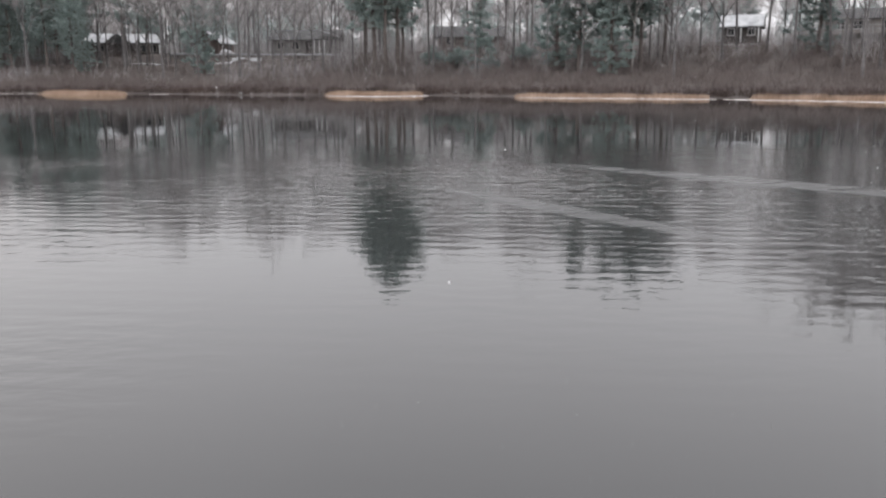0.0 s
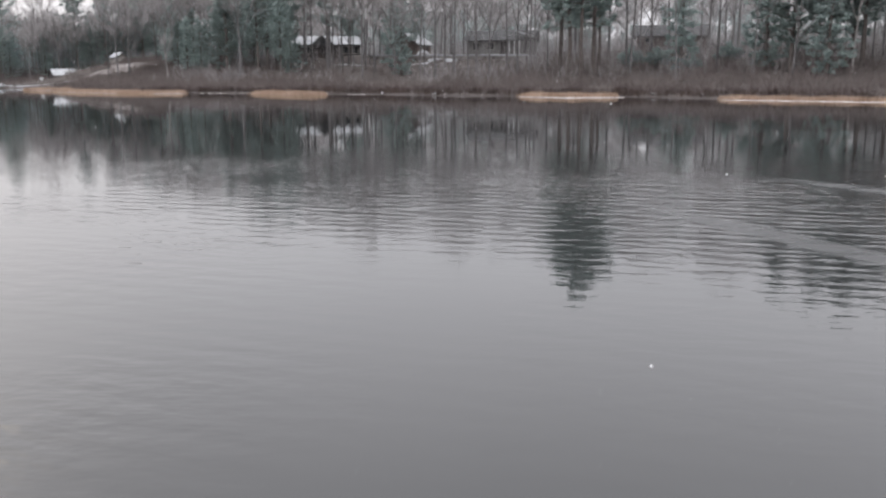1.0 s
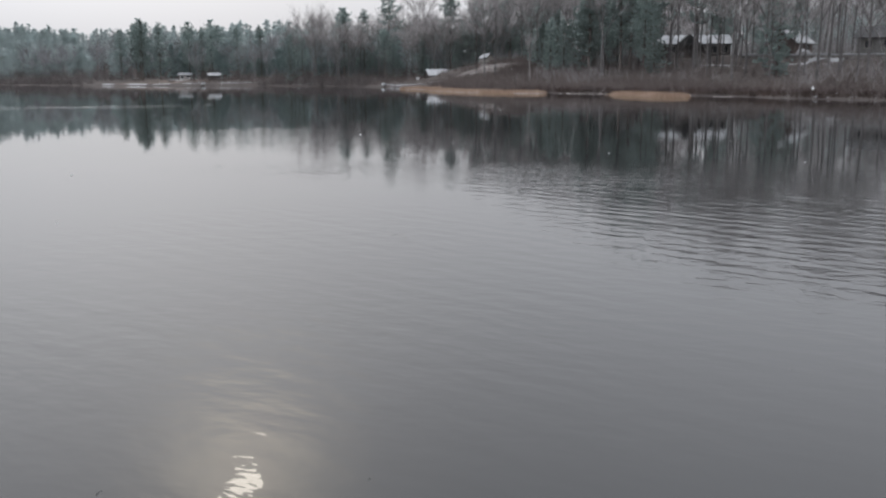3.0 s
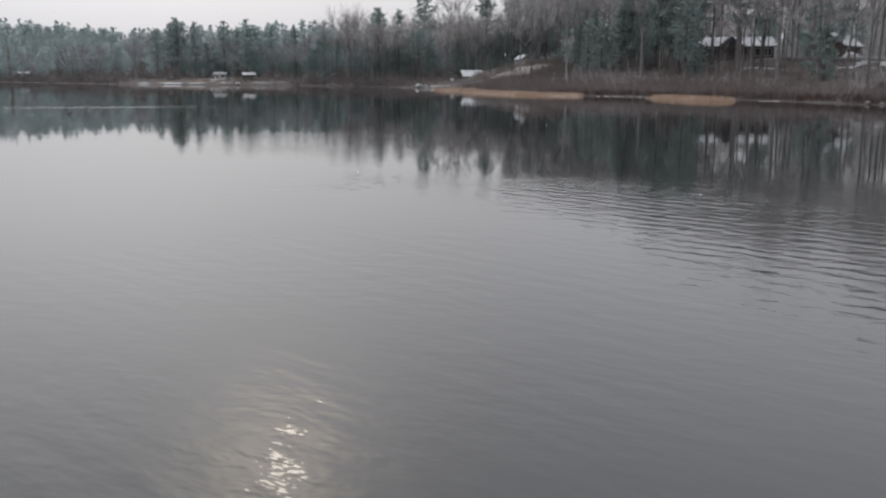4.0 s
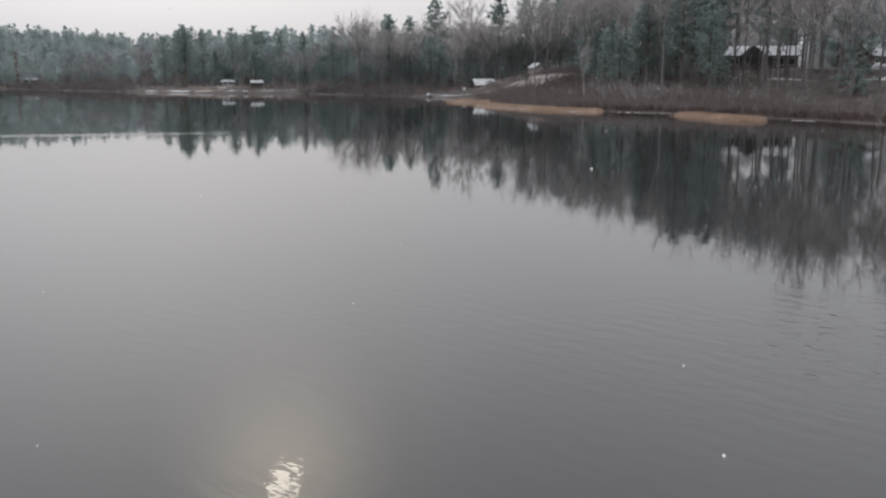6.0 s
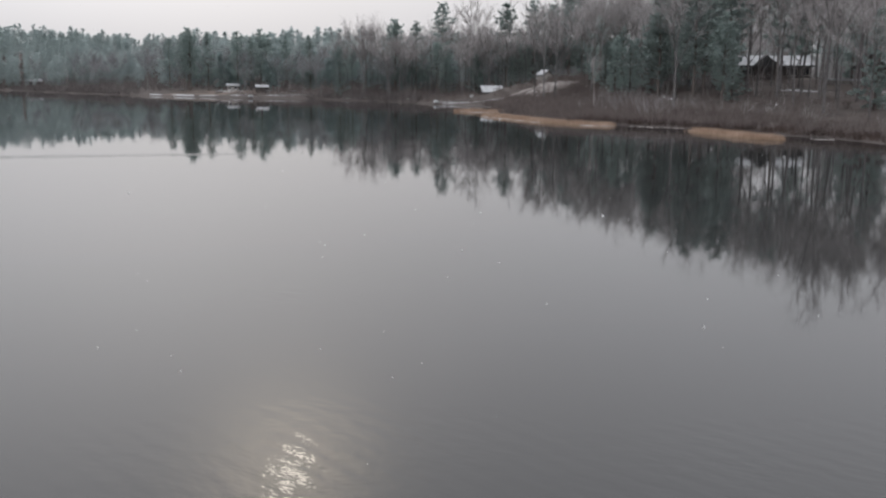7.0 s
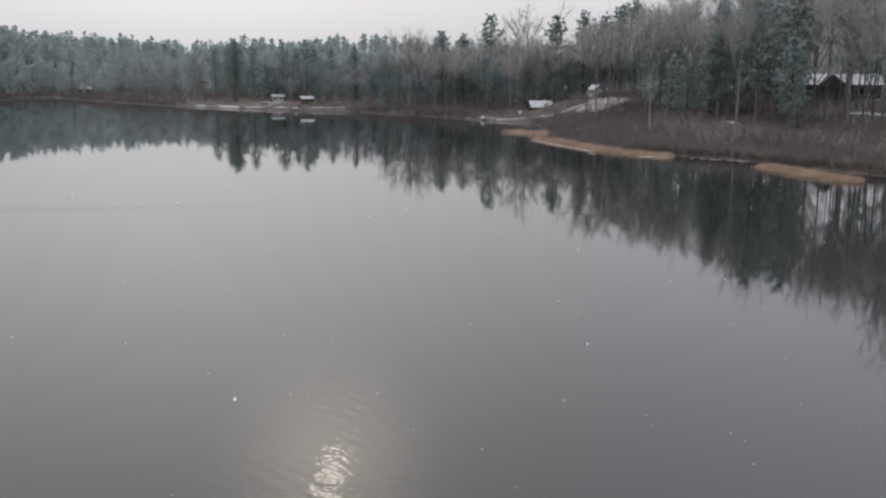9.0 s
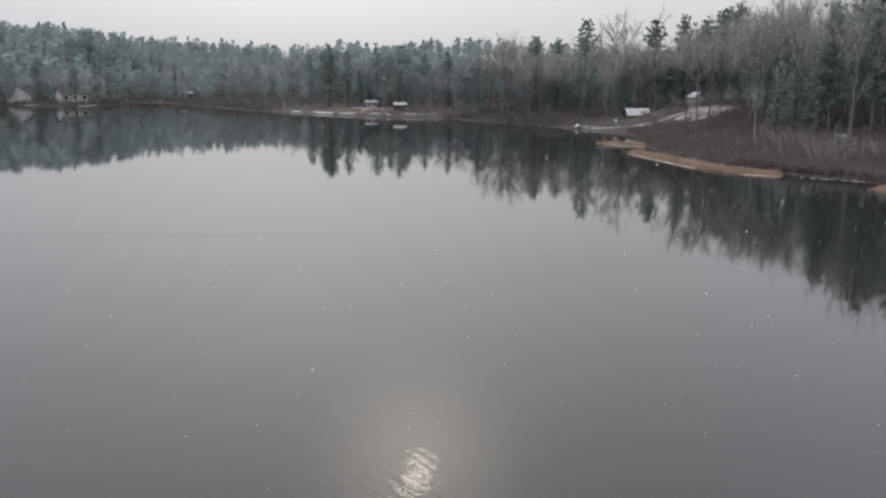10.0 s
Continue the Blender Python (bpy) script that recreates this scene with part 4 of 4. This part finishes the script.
        part("post", sh, M_WHITE, root, "white porch post")
    return root


# dark lodge on the terrace, with a cross gable over its door
lodge = house("lodge", "long dark-boarded lodge with snowy roof among bare trees", "house", -57, 158.5, towards_camera(-57, 158.5, 8), 13, 7.5, 2.4, 1.4, M_DARK_WOOD,
              windows=((-5.4, 0.9, 1.3, 1.1), (-3.2, 0.9, 1.3, 1.1), (3.6, 0.9, 1.4, 1.1), (5.6, 0.9, 1.0, 1.1)), door=1.6, chimney=3.2, trim=M_GREY_WOOD)
sh = Shape()
sh.v += [(-2.6, -4.6, 2.25), (1.9, -4.6, 2.25), (-0.35, -4.6, 4.0), (-2.6, 0, 2.25), (1.9, 0, 2.25), (-0.35, 0, 4.0)]
sh.f += [(0, 1, 2), (3, 5, 4), (0, 2, 5, 3), (1, 4, 5, 2), (0, 3, 4, 1)]
part("cross_gable", sh, M_ROOF, lodge, "dark snow-free gable")
sh = Shape()
sh.box(-2.2, -4.4, -0.4, 1.5, -3.752, 2.25)
part("porch_front", sh, M_DARK_WOOD, lodge)
house("garage", "small brown garage with a snowy gabled roof", "garage", -38.5, 153, towards_camera(-38.5, 153, 65), 5.5, 4.6, 2.3, 1.7, M_RED_WALL, windows=((-1.2, 1.0, 0.9, 0.8),), door=1.2)
cottage = house("cottage", "weathered grey lakeside cottage with white porch posts", "house", -21.8, 147, towards_camera(-21.8, 147, -6), 10.6, 7, 2.4, 1.5, M_CABIN_WALL, snow=False,
      windows=((-3.8, 0.9, 0.9, 1.0), (-1.4, 0.9, 0.9, 1.0)), door=0.6, trim=M_GREY_WOOD, posts=(1.6, 2.4, 3.2, 4.8))
sh = Shape()
sh.prism([(2.2, 3.75), (5.6, 2.6), (5.6, 2.78), (2.2, 3.95)], -4.3, -2.6)
part("porch_roof", sh, M_SNOW, cottage, "snow-covered sloping porch roof")
house("cabin", "hilltop cabin with snowy roof and white corner posts", "house", 40.5, 122, towards_camera(40.5, 122, 0), 4.8, 4.4, 1.65, 1.35, M_DARK_WOOD, windows=((-1.3, 0.5, 0.8, 0.8), (1.3, 0.5, 0.8, 0.8)), posts=(-2.2, 0, 2.2), base=6.15)
house("cottage", "weathered grey cottage half hidden by bare trees", "house", 53.5, 113.5, towards_camera(53.5, 113.5, 0), 9, 6, 2.1, 1.2, M_GREY_WOOD, snow=False, windows=((-3, 0.8, 1.0, 0.9), (-1, 0.8, 1.0, 0.9), (2.5, 0.8, 1.2, 0.9)), base=6.2)
house("brown_house", "low dark brown house behind the bank brush", "house", 4.5, 141, towards_camera(4.5, 141, 5), 10, 6.5, 2.2, 1.5, M_RED_WALL, snow=False, windows=((-3.2, 0.9, 1.1, 1.0), (2.6, 0.9, 1.1, 1.0)), door=0.2, trim=M_GREY_WOOD)
# boat shed and its neighbour at the cove
house("boat_shed", "low dark boat shed with a snow-covered roof by the cove", "shed", -115.5, 165, towards_camera(-115.5, 165, 14), 4.5, 4.2, 1.7, 1.2, M_DARK_WOOD, over=0.2, base=0.6)
house("wood_shed", "small weathered grey shed with a gabled snowy roof", "shed", -105.4, 169.6, towards_camera(-105.4, 169.6, -58), 2.6, 2.3, 1.8, 0.85, M_GREY_WOOD, over=0.22)
# far shore
house("pavilion", "small park pavilion with snow on its roof", "pavilion", -188, 165, towards_camera(-188, 165, 6), 3.0, 2.6, 1.5, 0.5, M_DARK_WOOD, over=0.3)
house("bath_house", "weathered bath house with snowy roof on the far lawn", "house", -206, 170, towards_camera(-206, 170, 0), 2.9, 2.4, 1.6, 0.4, M_GREY_WOOD, windows=((-0.75, 0.7, 0.7, 0.7), (0.75, 0.7, 0.7, 0.7)))
house("lake_house", "grey gabled lake house on the far shore", "house", -333, 119, towards_camera(-333, 119, 80), 8, 7, 3.4, 2.4, M_PALE_WALL, snow=False, windows=((-2, 1, 1, 1.2), (2, 1, 1, 1.2)))
house("lake_house", "pale lake house beside a dock on the far shore", "house", -318, 130.5, towards_camera(-318, 130.5, 20), 9, 6, 3.0, 1.6, M_PALE_WALL, snow=False, windows=((-3, 1, 1.2, 1.2), (0, 1, 1.2, 1.2), (3, 1, 1.2, 1.2)))
for x, y, h in ((-324, 121, 13), (-329, 114, 13), (-308, 128, 12), (-311, 136, 16), (-304, 140, 12), (-341, 118, 14)):
    GROVE.plant("pine%d" % (abs(x) % 4), x, y, h, x * 7 % 360)
for x, y, h in ((-322, 117, 9), (-316, 124, 10), (-309, 124, 8.5), (-313, 128, 10), (-306, 133, 9), (-327, 113, 8)):
    GROVE.plant("bare%d" % (abs(x) % 6), x, y, h, x * 13 % 360)
house("boat_house", "low shed with a long snowy roof on the inlet", "shed", -342, 184, towards_camera(-342, 184, 0), 4.8, 3.4, 1.5, 0.6, M_DARK_WOOD)


# terrace wall with a snow cap
def terrace_wall(x0, y0, x1, y1, base, base_end):
    n = int(math.hypot(x1 - x0, y1 - y0) / 1.6)
    root = thing("terrace_wall", "low field-stone terrace wall under a cap of snow", "wall")
    turn = math.atan2(y1 - y0, x1 - x0)
    rnd = random.Random(5)
    for i in range(n):
        x, y = x0 + (x1 - x0) * (i + 0.5) / n, y0 + (y1 - y0) * (i + 0.5) / n
        gz = base + (base_end - base) * (i + 0.5) / n
        sh = Shape()
        sh.box(-0.8, -0.3, -1.2, 0.8, 0.3, 0.45)
        ob = bevel(part("stone", sh, M_STONE, root), 0.06)
        ob.matrix_basis = Matrix.Translation((x, y, gz)) @ Matrix.Rotation(turn, 4, "Z")
        sh = Shape()
        sh.box(-0.82, -0.36, 0.452, 0.82, 0.36, 0.45 + rnd.uniform(0.18, 0.3))
        ob = bevel(part("snow_cap", sh, M_SNOW, root), 0.05)
        ob.matrix_basis = Matrix.Translation((x, y, gz)) @ Matrix.Rotation(turn, 4, "Z")
    return root


terrace_wall(*TERRACE, 4.62, 3.98)
# two added wall segments stand in for snow-covered bank edges
terrace_wall(0.5, 131.0, 6.6, 130.0, 4.75, 4.75)
terrace_wall(18.5, 126.5, 24.5, 125.0, 4.95, 4.95)


def rowboat(x, y, turn):
    root = thing("rowboat", "overturned rowboat covered with snow at the water's edge", "boat", pose(x, y, at_ground(x, y) - 0.02, 0, 0, turn), "boats on the shore")
    hull, cap = Shape(), Shape()
    for sh, k, z0 in ((hull, 1.0, 0.0), (cap, 0.82, 0.14)):
        n0 = len(sh.v)
        for i in range(9):
            u = i / 8
            half = 0.62 * math.sin(math.pi * (0.12 + 0.8 * u)) ** 0.7 * k
            for j in range(7):
                w = math.pi * j / 6
                sh.v.append(((u - 0.5) * 3.8 * k, half * math.cos(w), z0 + 0.42 * k * math.sin(w) ** 0.7 if 0 < j < 6 else z0))
        for i in range(8):
            for j in range(6):
                a = n0 + i * 7 + j
                sh.f.append((a, a + 1, a + 8, a + 7))
        sh.f += [tuple(n0 + j for j in range(7)), tuple(n0 + 56 + j for j in range(6, -1, -1))]
    part("hull", hull, M_HULL, root, smooth=True)
    part("snow_cover", cap, M_SNOW, root, "snow on the hull", smooth=True)


for x, y, turn in ((-118.5, 150.5, -45), (-181, 155.5, -40)):
    rowboat(x, y, turn)


def dock(x, y, turn, length):
    root = thing("dock", "small wooden dock with snow on its planks", "dock", pose(x, y, 0, 0, 0, turn), "docks")
    for i in range(int(length / 0.3)):
        sh = Shape()
        sh.box(i * 0.3 + 0.01, -0.7, 0.42, i * 0.3 + 0.29, 0.7, 0.47)
        part("plank", sh, M_GREY_WOOD, root)
    for i in range(3):
        for s in (-1, 1):
            sh = Shape()
            sh.tube([(0.3 + i * (length - 0.6) / 2, s * 0.6, -1.9), (0.3 + i * (length - 0.6) / 2, s * 0.6, 0.419)], [0.07, 0.07], 6)
            part("post", sh, M_DARK_WOOD, root)
    sh = Shape()
    sh.box(0.05, -0.62, 0.474, length - 0.1, 0.62, 0.56)
    part("snow_cover", sh, M_SNOW, root, "snow lying on the planks")


dock(-312, 117, -40, 9)
dock(-297, 130, -60, 8)


# ---- small things on the banks ----
def boulder(x, y, size, seed, label, snowy=False):
    root = thing("boulder", label, "boulder", pose(x, y, at_ground(x, y) - 0.15 * size, 0, 0, seed * 40), "boulders")
    for nm, mat, k, lift in (("rock", M_STONE, 1.0, 0.0), ("snow_cap", M_SNOW, 0.86, 0.22))[:2 if snowy else 1]:
        bm = bmesh.new()
        bmesh.ops.create_icosphere(bm, subdivisions=3, radius=size * k)
        for v in bm.verts:
            d = 1 + 0.35 * (noise.noise(v.co * (1.1 / size) + Vector((seed, 0, 0))))
            v.co = Vector((v.co.x * d * 1.2, v.co.y * d, max(v.co.z * d * 0.8, -0.2 * size) + lift * size))
        me = bpy.data.meshes.new(nm)
        bm.to_mesh(me)
        bm.free()
        me.materials.append(mat)
        me.polygons.foreach_set("use_smooth", [True] * len(me.polygons))
        ob = new(nm, me)
        ob.parent = root


# first boulder is added in place of a snowy opening behind the houses
boulder(-35, 146.5, 1.3, 3, "large snow-capped boulder standing in for a snowy opening between the lakeside houses", True)
boulder(-31.8, 93.2, 0.35, 5, "small shore boulder beside the reeds")


for i, (x, y, size) in enumerate(((-27.2, 92.6, 0.14), (-25.6, 91.7, 0.12), (-24.4, 90.9, 0.2), (-22.6, 89.7, 0.13), (-21.2, 88.9, 0.11), (-19.8, 88.1, 0.22), (-18.6, 87.6, 0.12), (-16.8, 87.2, 0.16), (-14.8, 86.8, 0.11), (-13.2, 86.6, 0.14), (1.2, 81.4, 0.2), (2.6, 80.3, 0.13), (4.6, 78.8, 0.15))):
    boulder(x, y, size, 11 + i, "small dark shore stone with a rim of snow and ice", i % 5 == 0)


def picnic_table(x, y, turn):
    root = thing("picnic_table", "dark wooden picnic table with snow on its top", "table", pose(x, y, at_ground(x, y) - 0.03, 0, 0, turn), "picnic tables on the far lawn")
    sh = Shape()
    sh.box(-0.9, -0.38, 0.7, 0.9, 0.38, 0.76)
    top = part("tabletop", sh, M_DARK_WOOD, root)
    sh = Shape()
    sh.box(-0.86, -0.34, 0.764, 0.86, 0.34, 0.83)
    part("snow_cover", sh, M_SNOW, top, "snow on the tabletop")
    for sy in (-1, 1):
        sh = Shape()
        sh.box(-0.9, sy * 0.75 - 0.14, 0.42, 0.9, sy * 0.75 + 0.14, 0.47)
        part("bench", sh, M_DARK_WOOD, root)
        for sx in (-1, 1):
            sh = Shape()
            sh.tube([(sx * 0.65, sy * 0.7, 0), (sx * 0.65, sy * 0.2, 0.7)], [0.05, 0.05], 4)
            part("leg", sh, M_DARK_WOOD, root)


for x, y, turn in ((-198, 159, 20), (-192, 161, -30), (-182, 162, 45), (-212, 158, 10), (-176, 165, 0)):
    picnic_table(x, y, turn)


def shore_sign(x, y, turn):
    root = thing("signboard", "small white signboard on a post by the cove", "sign", pose(x, y, at_ground(x, y) - 0.05, 0, 0, turn))
    sh = Shape()
    sh.tube([(0, 0, 0), (0, 0, 0.9)], [0.05, 0.05], 6)
    part("post", sh, M_GREY_WOOD, root)
    sh = Shape()
    sh.prism([(-0.22, 0.75), (0.22, 0.75), (0.4, 1.25), (-0.4, 1.25)], -0.09, -0.055)
    part("board", sh, M_PALE_WALL, root)


shore_sign(-112, 153.4, towards_camera(-112, 153.4))


def deck(x, y, turn, w, d, base):
    root = thing("deck", "raised grey wooden deck with a pale railing", "deck", pose(x, y, base, 0, 0, turn))
    for i in range(int(d / 0.2)):
        sh = Shape()
        sh.box(-w / 2, -d + i * 0.2 + 0.01, 0.0, w / 2, -d + i * 0.2 + 0.19, 0.05)
        part("plank", sh, M_GREY_WOOD, root)
    for i in range(8):
        px = -w / 2 + 0.1 + i * (w - 0.2) / 7
        sh = Shape()
        sh.box(px - 0.05, -d - 0.05, -1.6, px + 0.05, -d + 0.05, 0.95)
        part("post", sh, M_PALE_WALL, root)
    for z in (0.45, 0.9):
        sh = Shape()
        sh.box(-w / 2, -d - 0.09, z, w / 2, -d - 0.052, z + 0.09)
        part("rail", sh, M_PALE_WALL, root)


deck(52.2, 110.7, towards_camera(53.5, 113.5), 8.5, 2.0, 6.3)

# ---- light snowfall over the near lake ----
rr = random.Random(77)
flakes = Shape()
for _ in range(4600):
    c = Vector((rr.uniform(-50, 28), rr.uniform(3, 62), rr.uniform(0.4, 15)))
    if min((c - Vector(row[1:4])).length for row in ROWS) < 1.6:
        continue
    k, n0 = rr.uniform(0.004, 0.011), len(flakes.v)
    flakes.v += [(c.x + k, c.y, c.z), (c.x - k, c.y, c.z), (c.x, c.y + k, c.z), (c.x, c.y - k, c.z), (c.x, c.y, c.z + k * 1.4), (c.x, c.y, c.z - k * 1.4)]
    flakes.f += [tuple(n0 + i for i in q) for q in ((0, 2, 4), (2, 1, 4), (1, 3, 4), (3, 0, 4), (2, 0, 5), (1, 2, 5), (3, 1, 5), (0, 3, 5))]
tagged(new("snowfall", flakes.mesh("snowfall", M_WHITE)), "sparse white snowflakes falling over the lake", "snow", kind="stuff")
